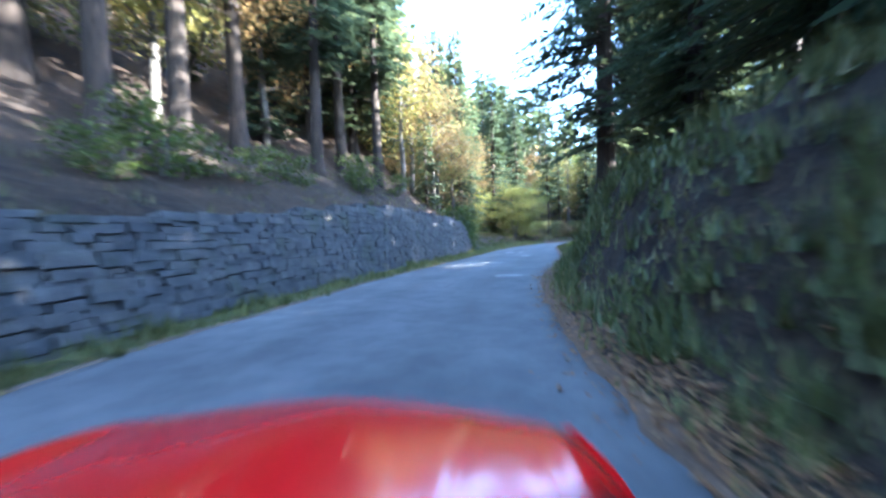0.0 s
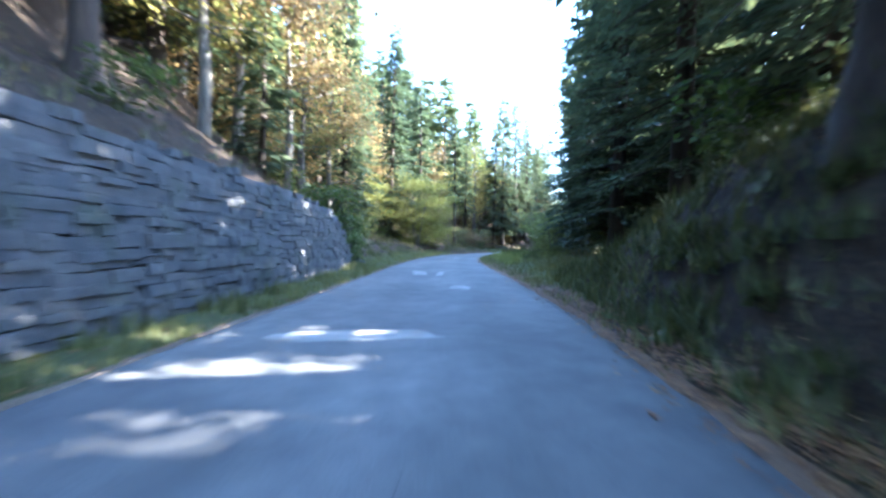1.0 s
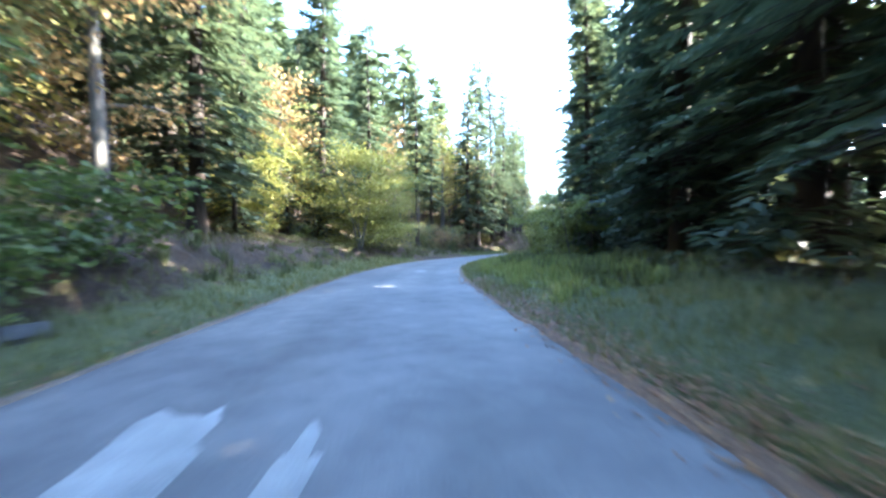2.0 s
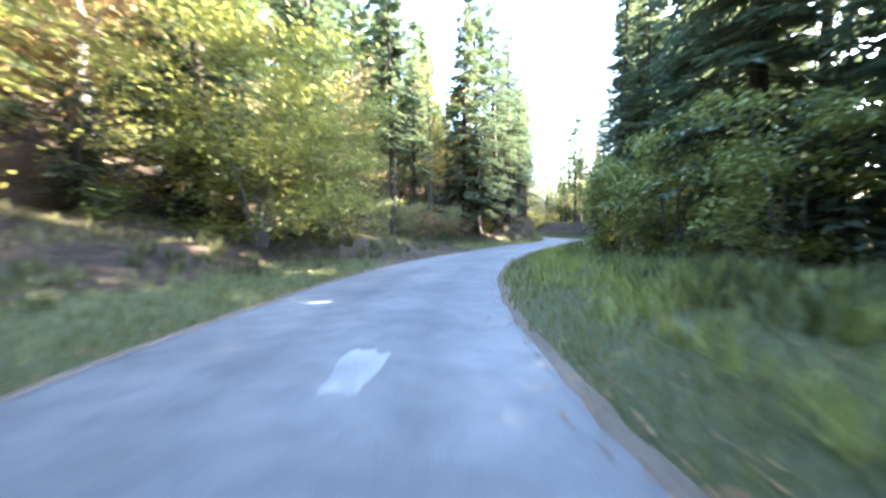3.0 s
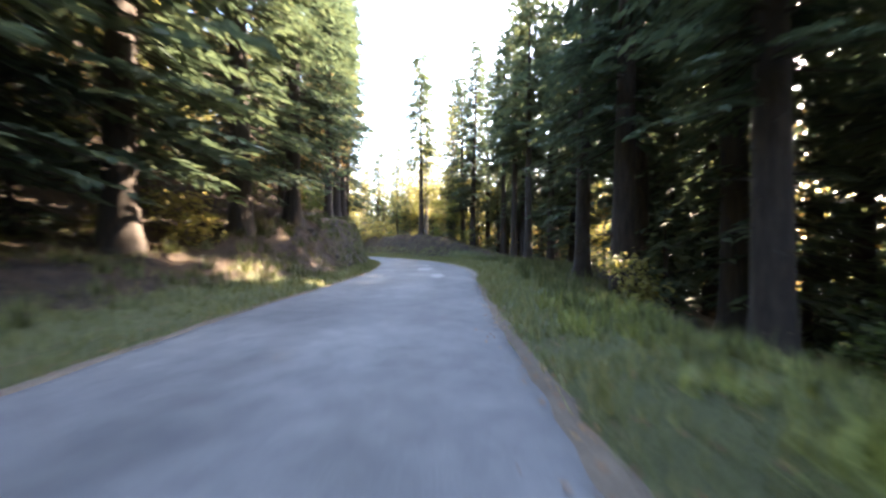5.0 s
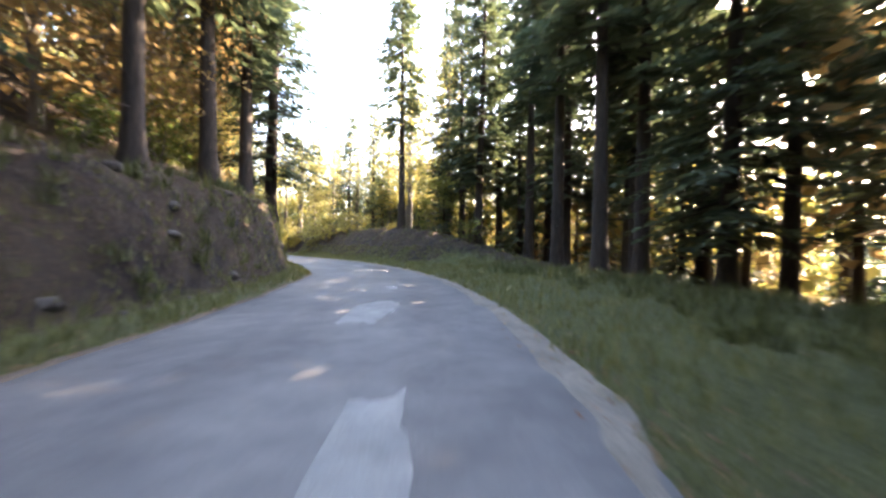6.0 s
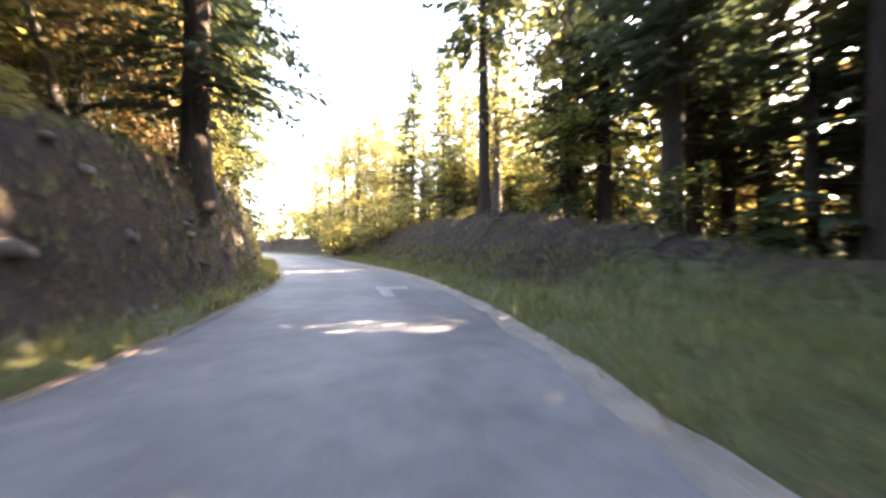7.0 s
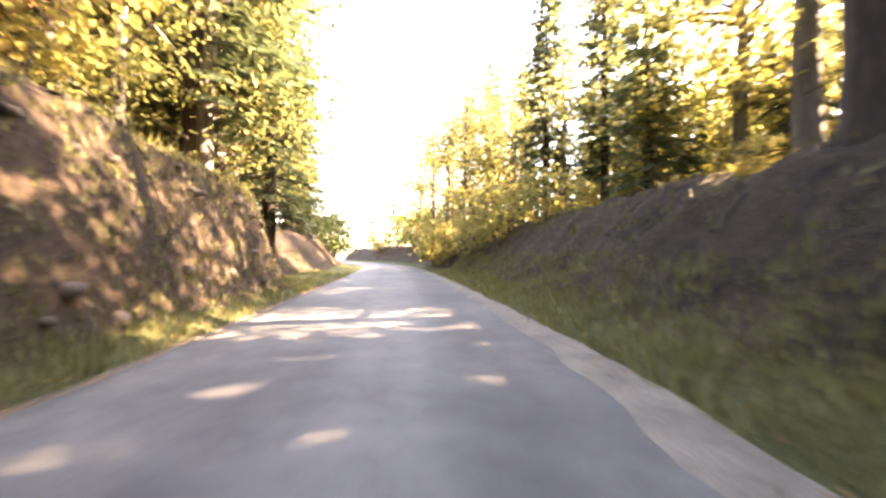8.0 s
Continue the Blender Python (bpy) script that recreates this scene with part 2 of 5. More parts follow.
# s, verge's outer side, its height, the bank's top: side, height, the slope beyond
LEFT = knots([(-60, 5.6, 0.2, 8.5, 1.8, 0.35), (-9, 5.6, 0.2, 7.5, 1.6, 0.4), (-6, 5.4, 0.15, 6.0, 1.3, 0.55), (4, 5.25, 0.15, 5.8, 1.6, 0.62), (8, 4.85, 0.15, 5.4, 1.95, 0.6),
              (12, 4.65, 0.15, 5.2, 2.4, 0.58), (16, 4.55, 0.15, 5.1, 2.7, 0.6), (21, 4.75, 0.15, 5.3, 2.55, 0.8), (27, 5.2, 0.15, 5.75, 2.2, 0.9), (30.5, 5.5, 0.2, 6.4, 1.7, 0.75),
              (36, 5.4, 0.2, 8.5, 1.6, 0.4), (46, 5.0, 0.2, 8.5, 1.3, 0.3), (60, 5.0, 0.2, 8.0, 0.9, 0.2), (72, 5.4, 0.15, 8.2, 0.6, 0.16), (80, 5.2, 0.2, 8.0, 1.3, 0.25),
              (90, 4.9, 0.2, 6.8, 2.7, 0.35), (103, 4.4, 0.2, 5.6, 3.2, 0.45), (118, 4.4, 0.2, 5.5, 3.6, 0.5), (122, 4.4, 0.2, 5.6, 3.5, 0.5), (126, 4.5, 0.2, 5.8, 3.4, 0.5), (128.5, 5.6, 0.2, 7.6, 3.0, 0.5), (133, 6.6, 0.2, 9.2, 3.0, 0.45), (150, 6.0, 0.2, 9.0, 3.2, 0.4), (210, 6.0, 0.2, 9.0, 3.3, 0.4)])
RIGHT = knots([(-60, 2.0, 0.1, 5.0, 2.6, 0.1), (0, 1.8, 0.1, 4.0, 2.9, 0.1), (10, 2.3, 0.1, 4.0, 2.9, 0.1), (18, 2.9, 0.12, 4.6, 2.9, 0.05), (23, 3.1, 0.15, 5.6, 2.0, 0.0),
               (28, 4.0, 0.3, 8.0, 0.9, -0.05), (36, 4.4, 0.45, 7.4, 0.9, -0.1), (45, 3.8, 0.4, 6.2, 0.6, -0.15), (55, 3.4, 0.2, 5.6, 0.0, -0.22), (68, 3.2, 0.05, 5.2, -0.7, -0.25),
               (80, 3.0, 0.1, 4.6, -0.4, -0.25), (87, 4.0, 0.15, 6.5, 0.0, -0.2), (92, 5.5, 0.25, 9.0, 0.2, -0.2), (100, 4.6, 0.3, 8.0, 0.4, -0.2), (106, 3.8, 0.3, 6.8, 1.3, -0.2), (109, 3.4, 0.3, 6.5, 2.1, -0.2), (115, 3.0, 0.3, 6.4, 3.0, -0.25),
               (130, 3.1, 0.3, 6.8, 3.2, -0.3), (210, 3.4, 0.3, 6.8, 3.0, -0.3)])


def height(s, l):
    """The ground's height, without its small lumps."""
    s, l = np.asarray(s, float), np.asarray(l, float)
    a = np.abs(l)
    out = np.zeros(np.broadcast(s, l).shape)
    for side, k, e in ((l < 0, LEFT, -EDGE(s, 1)), (l >= 0, RIGHT, EDGE(s, 2))):
        v, zv, b, zb, g = (k(s, i) for i in range(1, 6))
        over = a - b
        z = np.where(a < e, -0.05, np.where(a < v, -0.05 + (zv + 0.05) * np.clip((a - e) / (v - e), 0, 1) ** 0.8,
            np.where(a < b, zv + (zb - zv) * smooth(0, 1, (a - v) / (b - v)) ** 0.9, zb + g * 14 * (1 - np.exp(-np.maximum(over, 0) / 14)) + 0.05 * g * np.clip(over, 0, 60) + np.where(l < 0, 0.42 * np.clip(over - 4, 0, 70), -0.24 * np.clip(over - 3, 0, 55)))))
        out = np.where(side, z, out)
    return out


def lump(x, y, scale):
    return noise.noise((x * scale, y * scale, 3.1))


def ground_z(s, l):
    x, y = spot(s, l)
    k = LEFT if l < 0 else RIGHT
    e, v, b = abs(float(EDGE(s, 1 if l < 0 else 2))), float(k(s, 1)), float(k(s, 3))
    a = abs(l)
    far = float(smooth(0.2, 2.5, a - e))
    bank = float(smooth(v - 0.1, v + 0.4, a) * (1 - smooth(b, b + 2.5, a))) * min(1.0, max(0.0, (float(k(s, 4)) - 0.8) / 1.2))
    z = float(height(s, l)) + far * (0.2 * lump(x, y, 0.45) + 0.1 * lump(x, y, 1.5))
    return z + bank * (0.28 * lump(x, y, 0.9) + 0.2 * lump(x, y, 2.3) + 0.12 * lump(x, y, 5.0))


def sheet(name, verts, faces, mat, attr=None):
    me = bpy.data.meshes.new(name)
    me.from_pydata(verts, [], faces)
    if attr is not None:
        a = me.attributes.new(attr[0], "FLOAT", "POINT")
        a.data.foreach_set("value", np.asarray(attr[1], np.float32))
    me.materials.append(mat)
    me.polygons.foreach_set("use_smooth", [True] * len(me.polygons))
    me.update()
    return new(name, me)


def build_ground():
    ss = np.concatenate([np.arange(S0, -10, 2.0), np.arange(-10, 132, 0.4), np.arange(132, S1, 2.0)])
    off = np.concatenate([[0.0, 0.2, 0.4, 0.6, 0.8, 1.0, 1.2, 1.4, 1.6, 1.8, 2.0, 2.25, 2.5, 2.8, 3.1, 3.4, 3.8, 4.2, 4.7, 5.3, 6, 7, 8.5, 10, 12, 15, 19, 24, 30, 38, 60, 120, 300, 900]])
    verts, cover = [], []
    for s in ss:
        row = [(-o) for o in off[::-1]] + [None] + [o for o in off]
        for o in row:
            if o is None:
                l = 0.5 * (EDGE(s, 1) + EDGE(s, 2))
            else:
                left = o < 0 or (o == 0 and len(verts) % (2 * len(off) + 1) < len(off))
                l = (EDGE(s, 1) - abs(o)) if left else (EDGE(s, 2) + abs(o))
            x, y = spot(s, l)
            verts.append((float(x), float(y), ground_z(s, float(l))))
            k = LEFT if l < 0 else RIGHT
            v, b = k(s, 1), k(s, 3)
            bare = float(smooth(1.2, 2.2, k(s, 4)))
            g = (1 - bare) * (1 - smooth(v - 0.2, (v + 0.5 * (b - v)) if l < 0 else b + 0.8, abs(l))) + bare * (0.85 if l < 0 or s > 60 else 0.3) * (1 - smooth(v - 0.5, v + 0.25, abs(l)))
            if l < 0:
                # the brown litter slope comes down to the road here
                g *= 1 - 0.9 * float(smooth(53, 57, s)) * (1 - float(smooth(66, 70, s)))
            cover.append(float(0.05 + 0.72 * g))
    n = 2 * len(off) + 1
    faces = [(i * n + j, i * n + j + 1, (i + 1) * n + j + 1, (i + 1) * n + j) for i in range(len(ss) - 1) for j in range(n - 1)]
    return tagged(sheet("ground", verts, faces, GROUND, ("grass", cover)), "forest floor with grass verges and leaf litter", "ground", kind="structure")


def build_road():
    ss = np.concatenate([np.arange(S0, 0, 1.0), np.arange(0, 130, 0.35), np.arange(130, S1, 1.0)])
    cols = 25
    verts, track = [], []
    for s in ss:
        a, b = float(EDGE(s, 1)), float(EDGE(s, 2))
        ragged = (0.09 * noise.noise((s * 0.9, 1.0, 0)) + 0.05 * noise.noise((s * 3.1, 5.0, 0)), 0.09 * noise.noise((s * 0.9, 9.0, 0)) + 0.05 * noise.noise((s * 3.1, 14.0, 0)))
        for j in range(cols):
            u = (0.0, 0.006)[j] if j < 2 else (0.994, 1.0)[j - cols + 2] if j > cols - 3 else (j - 1) / (cols - 3)
            l = (a + ragged[0]) * (1 - u) + (b + ragged[1]) * u
            x, y = spot(s, l)
            edge = min(u, 1 - u)
            z = 0.035 * (1 - (2 * u - 1) ** 2) - 0.02 + 0.006 * noise.noise((float(x) * 0.8, float(y) * 0.8, 0))
            verts.append((float(x), float(y), z if 0 < j < cols - 1 else -0.08))
            w = (b - a)
            tr = max(math.exp(-(((l - a) / w - 0.36) / 0.07) ** 2), math.exp(-(((l - a) / w - 0.72) / 0.07) ** 2))
            seam = -1.05 + 0.085 * (s - 5.5) if s < 40 else 0.05
            lane = float(smooth(seam - 0.08, seam + 0.08, l)) * (float(1 - smooth(24, 34, s)) if s < 60 else float(smooth(103, 106, s)))
            track.append(min(1.0, 0.85 * tr * (0.6 + 0.5 * noise.noise((s * 0.15, 2.0, 0))) + 0.45 * lane))
    faces = [(i * cols + j, i * cols + j + 1, (i + 1) * cols + j + 1, (i + 1) * cols + j) for i in range(len(ss) - 1) for j in range(cols - 1)]
    return tagged(sheet("road", verts, faces, ASPHALT, ("track", track)), "narrow worn grey asphalt road without markings", "road", kind="structure")


build_ground()
build_road()


# ---------------------------------------------------------------- trees
def part(name, me, parent, label=""):
    ob = new(name, me)
    ob.parent = parent
    return tagged(ob, label)


def mesh_of(name, verts, faces, mat, soft=False):
    me = bpy.data.meshes.new(name)
    me.from_pydata([tuple(v) for v in verts], [], faces)
    me.materials.append(mat)
    if soft:
        me.polygons.foreach_set("use_smooth", [True] * len(me.polygons))
    me.update()
    return me


def tube(verts, faces, pts, radii, sides=7):
    """A bent, tapered tube along pts."""
    base = len(verts)
    for i, (p, r) in enumerate(zip(pts, radii)):
        d = (pts[min(i + 1, len(pts) - 1)] - pts[max(i - 1, 0)]).normalized()
        u = d.orthogonal().normalized()
        v = d.cross(u)
        for k in range(sides):
            a = 2 * math.pi * k / sides
            verts.append(p + r * (math.cos(a) * u + math.sin(a) * v))
    for i in range(len(pts) - 1):
        for k in range(sides):
            a, b = base + i * sides + k, base + i * sides + (k + 1) % sides
            faces.append((a, b, b + sides, a + sides))


def blade(verts, faces, p, d, w, length, curl):
    """One flat spray of leaves: a bent kite, from p along d."""
    n = len(verts)
    mid = p + d * (0.45 * length)
    end = p + d * length + Vector((0, 0, -curl))
    verts += [p, mid + w, end, mid - w]
    faces += [(n, n + 1, n + 2), (n, n + 2, n + 3)]


def spruce(rng, tall, reach, low, step, per, size, dead=0.0):
    """Trunk and crown meshes of a spruce; low: where its green begins."""
    tv, tf, cv, cf = [], [], [], []
    lean = Vector((rng.uniform(-0.02, 0.02), rng.uniform(-0.02, 0.02), 1))
    r0 = 0.011 * tall + 0.05
    line = lambda z: Vector((lean.x * z, lean.y * z, z))
    zs = [-0.6, 0, 0.4, 1.2, 3, tall * 0.3, tall * 0.55, tall * 0.8, tall * 0.99]
    tube(tv, tf, [line(z) for z in zs], [r0 * 1.7, r0 * 1.5, r0 * 1.2, r0, r0 * 0.93, r0 * 0.78, r0 * 0.52, r0 * 0.25, 0.015], 9)
    z = 1.2
    while z < low and size < 1:  # dry twigs under the green
        for _ in range(2):
            a, ln = rng.uniform(0, 6.283), rng.uniform(0.4, 1.6)
            d = Vector((math.cos(a), math.sin(a), rng.uniform(-0.25, 0.1)))
            tube(tv, tf, [line(z), line(z) + d * ln], [0.022, 0.006], 3)
        z += 0.45
    z = low
    while z < tall - 0.2:
        f = (z - low) / (tall - low)
        ln0 = reach * (1 - f) ** 0.75 * (0.55 + 0.45 * min(1, f * 6 + 0.4))
        for k in range(per):
            a, ln = rng.uniform(0, 6.283), max(0.25, ln0 * rng.uniform(0.65, 1.12))
            rise = 0.35 * f - 0.18
            out = Vector((math.cos(a), math.sin(a), 0))
            side = Vector((-out.y, out.x, 0))
            base = line(z + rng.uniform(-0.2, 0.2))
            if ln > 0.9 and size < 1:
                tube(tv, tf, [base, base + out * (ln * 0.8) + Vector((0, 0, rise * ln * 0.8 - 0.05 * ln * ln))], [0.03, 0.008], 3)
            q = max(0.25, 0.25 * ln)
            while q < ln:
                bend = rise * q - 0.05 * q * q
                p = base + out * q + Vector((0, 0, bend))
                wide = size * (0.55 + 0.7 * (1 - q / ln)) * rng.uniform(0.7, 1.3)
                for sg in (-1, 1):
                    d = (out * rng.uniform(0.35, 0.8) + side * sg * rng.uniform(0.5, 1.0) + Vector((0, 0, rng.uniform(-0.45, 0.1)))).normalized()
                    w = d.cross(Vector((rng.uniform(-0.5, 0.5), rng.uniform(-0.5, 0.5), 1))).normalized() * (0.28 * wide)
                    blade(cv, cf, p, d, w, wide * 1.25, 0.18 * wide)
                q += 0.34 * size * rng.uniform(0.8, 1.25) + 0.06
            blade(cv, cf, base + out * (ln * 0.9) + Vector((0, 0, rise * ln - 0.05 * ln * ln)), out, side * (0.25 * size), size, 0.1)
        z += step * rng.uniform(0.8, 1.2)
    return mesh_of("trunk", tv, tf, BARK, True), mesh_of("crown", cv, cf, NEEDLES)


def broadleaf(rng, tall, reach, low, count, size, leaf, stems=1, spread=0.21):
    """Trunk and crown of a leafy tree or bush: limbs with clumps of small leaves round their ends."""
    tv, tf, cv, cf = [], [], [], []
    tips = []
    for st in range(stems):
        a0 = rng.uniform(0, 6.283)
        lean = Vector((math.cos(a0), math.sin(a0), 0)) * (0.0 if stems == 1 else rng.uniform(0.15, 0.55))
        pts = [Vector((0, 0, -0.4)) + lean * 0.1]
        for i in range(1, 7):
            z = tall * 0.85 * i / 6
            pts.append(lean * z + Vector((rng.uniform(-0.12, 0.12), rng.uniform(-0.12, 0.12), z)))
        r = (0.012 * tall + 0.03) / (1 + 0.35 * (stems - 1))
        tube(tv, tf, pts, [r * (1.3 - 0.19 * i) for i in range(7)], 7)
        for i in range(int(8 + 12 / stems)):
            f = rng.uniform(low, 1)
            k = f * 5.99
            p = pts[int(k)].lerp(pts[min(6, int(k) + 1)], k % 1)
            a = rng.uniform(0, 6.283)
            ln = reach * (1 - 0.65 * abs(f - 0.55)) * rng.uniform(0.45, 1.05)
            d = Vector((math.cos(a), math.sin(a), rng.uniform(0.1, 0.7)))
            q = p + d * ln * 0.6
            e = q + Vector((d.x, d.y, d.z * 0.2 - 0.1)) * (ln * 0.4)
            tube(tv, tf, [p, q, e], [r * 0.35, r * 0.18, 0.006], 4)
            tips += [q, e, p.lerp(q, 0.6), q.lerp(e, 0.5)]
    for _ in range(count):
        c = rng.choice(tips)
        o = Vector((rng.gauss(0, 1), rng.gauss(0, 1), rng.gauss(0, 0.55))) * (spread * reach)
        p = c + o
        d = Vector((rng.uniform(-1, 1), rng.uniform(-1, 1), rng.uniform(-0.7, 0.4))).normalized()
        w = d.cross(Vector((rng.uniform(-1, 1), rng.uniform(-1, 1), 1.2))).normalized()
        sz = size * rng.uniform(0.6, 1.3)
        blade(cv, cf, p, d, w * (0.36 * sz), sz, 0.12 * sz)
    return mesh_of("trunk", tv, tf, GREYBARK, True), mesh_of("crown", cv, cf, leaf)


rng = random.Random(7)
SPRUCE_NEAR = [spruce(rng, 23, 3.6, 2.0, 0.42, 6, 0.54), spruce(rng, 25, 3.0, 5.0, 0.45, 6, 0.56), spruce(rng, 20, 3.4, 0.9, 0.4, 6, 0.52)]
SPRUCE_FINE = [spruce(rng, 23, 3.6, 2.0, 0.36, 7, 0.34), spruce(rng, 25, 3.1, 5.0, 0.38, 7, 0.35)]
SPRUCE_TALL = [spruce(rng, 24, 2.8, 7.5, 0.5, 5, 0.7), spruce(rng, 22, 2.6, 6.0, 0.5, 5, 0.7)]
SPRUCE_FAR = [spruce(rng, 25, 3.4, 5.0, 0.75, 5, 1.05), spruce(rng, 22, 3.2, 3.0, 0.75, 5, 1.05)]
LEAFY = [broadleaf(rng, 11, 3.2, 0.3, 2100, 0.28, GREEN), broadleaf(rng, 9, 2.8, 0.25, 1900, 0.27, YELLOW), broadleaf(rng, 13, 3.0, 0.35, 2000, 0.29, OLIVE), broadleaf(rng, 12, 3.2, 0.3, 2100, 0.28, BROWN)]
BUSHY = [broadleaf(rng, 5.0, 2.2, 0.1, 3600, 0.2, GREEN, 4), broadleaf(rng, 3.0, 1.5, 0.1, 750, 0.23, GREEN, 2), broadleaf(rng, 2.2, 1.2, 0.1, 700, 0.2, YELLOW, 2)]


def plant(meshes, s, l, name, label, category, group, scale=1.0, turn=0.0, sink=0.0):
    """A tree of the given meshes, standing on the ground."""
    x, y = spot(s, l)
    ob = tagged(new(name), label, category, group)
    ob.matrix_world = Matrix.LocRotScale((float(x), float(y), ground_z(s, l) - sink), Euler((0, 0, turn)), (scale, scale, scale))
    part("trunk", meshes[0], ob)
    part("crown", meshes[1], ob)
    return ob


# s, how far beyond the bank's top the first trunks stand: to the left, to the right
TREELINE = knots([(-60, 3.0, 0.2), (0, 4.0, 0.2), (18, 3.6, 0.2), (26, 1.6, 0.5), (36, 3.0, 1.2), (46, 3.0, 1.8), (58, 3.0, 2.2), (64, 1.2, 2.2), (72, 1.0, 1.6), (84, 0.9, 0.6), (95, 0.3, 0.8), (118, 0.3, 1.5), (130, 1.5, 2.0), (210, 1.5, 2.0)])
SPRUCE_LABEL = "tall dark green spruce with a straight brown trunk"


def forest():
    rng = random.Random(21)
    spots = [(*(float(v) for v in spot(s, l)), g) for s, l, g in ((16.5, 4.3, 2.5), (20.5, 7.6, 2.2), (99.6, 11.4, 2.0), (95.4, 13.6, 2.0), (104.2, 14.6, 2.0), (101.5, 17.0, 2.0), (31.0, 7.4, 2.5), (24.5, 6.6, 2.5), (3.5, 6.6, 2.2), (-1.5, 6.4, 2.2), (8.0, 6.8, 2.2), (72.0, 11.5, 2.2), (68.0, 10.6, 2.2), (79.5, 13.5, 2.2), (92.0, 7.8, 2.2), (66.5, 12.0, 2.2), (70.5, 7.4, 2.4), (25.7, -11.2, 2.2), (22.0, -11.0, 2.2), (18.5, -11.5, 2.2), (24.0, -14.0, 2.2), (76.5, -12.5, 2.2), (111.5, -5.3, 2.5), (131.0, -6.8, 2.5), (115.5, -6.1, 2.5), (41.5, -9.8, 2.2), (37.0, -14.5, 2.2), (33.0, -15.5, 2.2), (29.0, -15.5, 2.2), (44.5, -14.0, 2.2), (128.5, -8.0, 3.0), (77.0, 6.2, 2.6), (82.0, 5.7, 2.6), (87.0, 6.4, 2.6), (52, -7, 5.0), (49, -8, 4.0), (56.5, -8.2, 3.5), (39, 8.4, 3.0), (44, 8.6, 3.0), (49, 9.0, 3.0), (41.5, 7.6, 2.5), (46.5, 7.6, 2.5), (88, -7.8, 3.0), (83.5, -8.4, 2.6), (79, -8.8, 2.6), (64.0, 9.0, 2.2), (91.5, -9.5, 2.6), (95.7, -7.2, 3.0), (100.7, -7.0, 3.0), (60.8, 4.9, 3.0), (65.5, 7.0, 2.6), (57.4, 7.0, 3.0), (50.5, 7.4, 2.8), (110.5, 11.8, 2.5), (111.5, 15.0, 2.5), (107.5, 13.5, 2.5), (94.5, 9.6, 2.5), (97.5, 12.5, 2.5), (101.0, 12.5, 2.2), (103.2, 10.6, 2.2), (45.5, 12.5, 2.2), (42.5, 11.0, 2.2), (55.0, 8.8, 2.2), (74.0, 8.0, 2.2), (77.5, 10.5, 2.2), (117.5, 11.5, 2.2), (116.0, 10.5, 2.0), (114.5, 13.5, 2.5), (118.8, -6.2, 2.5), (53, 12.5, 2.2), (57, 14.0, 2.2), (92.5, 14.0, 2.5), (115.5, -6.2, 3.0), (117.6, 6.6, 4.0), (110, -5.7, 3.2), (119.6, -6.4, 3.2), (104.5, -5.9, 3.0), (105, 10.5, 2.5), (108.5, 9.2, 2.5), (112.5, 9.6, 2.5), (115.5, 11.0, 2.5), (120, 9.8, 2.5))]

    def free(x, y, gap):
        return all((x - a) ** 2 + (y - b) ** 2 > max(gap, g) ** 2 for a, b, g in spots)

    for band, tries, gap, kinds in (((0.0, 2.4), 1700, 2.9, "near"), ((2.4, 9.0), 2600, 3.6, "tall"), ((9.0, 15.0), 1100, 5.0, "far")):
        for _ in range(tries):
            s = rng.uniform(-16, 188)
            side = rng.choice((-1, 1))
            k = LEFT if side < 0 else RIGHT
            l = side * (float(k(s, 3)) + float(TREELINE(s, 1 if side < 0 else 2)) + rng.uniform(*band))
            x, y = (float(v) for v in spot(s, l))
            thin, skip = 1.0, 0.0
            if side > 0 and 36 < s < 100:
                thin = 0.8
                skip = 0.1 if kinds != "near" and 54 < s < 88 else 0.0
            elif side > 0:
                thin = 1.5 if s > 121 else 1.0
                skip = (0.75 if s > 118 else 0.3 if s > 100 else 0.0) if kinds == "near" else 0.6 if s < 30 else 0.5 if s < 121 else 0.7
            elif kinds == "near":
                thin, skip = 1.35 if 54 < s < 104 else 1.0, 1.0 if 86 < s < 104 or 12 < s < 39 else 0.35 if s < 12 else 0.0
            else:
                thin, skip = 1.2, 1.0 if s < 12 or 86 < s < 126 else 0.75 if 34 < s < 104 else 0.5
            if not free(x, y, gap * thin) or rng.random() < skip:
                continue
            spots.append((x, y, gap))
            share = 0.6 if s > 122 else 0.8 if side < 0 and kinds != "near" and 34 < s < 104 else 0.45 if side < 0 and kinds != "near" else 0.25 if s > 100 else 0.05 if side < 0 else 0.0
            turn, size = rng.uniform(0, 6.28), rng.uniform(0.8, 1.2)
            size *= 0.8 if side > 0 and s < 12 else 1.05 if side > 0 and 40 < s < 84 else 0.92 if side > 0 and 84 <= s < 119 else 0.75 if side > 0 and s > 119 else 1.0
            if rng.random() < share:
                m = rng.choice(LEAFY if s > 100 else LEAFY[1:] + LEAFY[3:])
                text = "leafy tree still green among the spruces" if m is LEAFY[0] else "leafy tree with brown autumn leaves among the spruces" if m is LEAFY[3] else "slender leafy tree turning yellow among the spruces"
                plant(m, s, l, "autumn_tree", text, "tree", "leafy trees in the forest", size, turn)
            else:
                low = (side > 0 and s < 46) or (side < 0 and 74 < s < 84)
                bare = (side < 0 and (s < 40 or 54 < s < 76 or 84 < s < 119)) or (side > 0 and 60 < s < 104)
                m = rng.choice(SPRUCE_TALL if bare else SPRUCE_NEAR[::2] if kinds == "near" and low else SPRUCE_NEAR[:2] if kinds == "near" else SPRUCE_TALL if kinds == "tall" else SPRUCE_FAR)
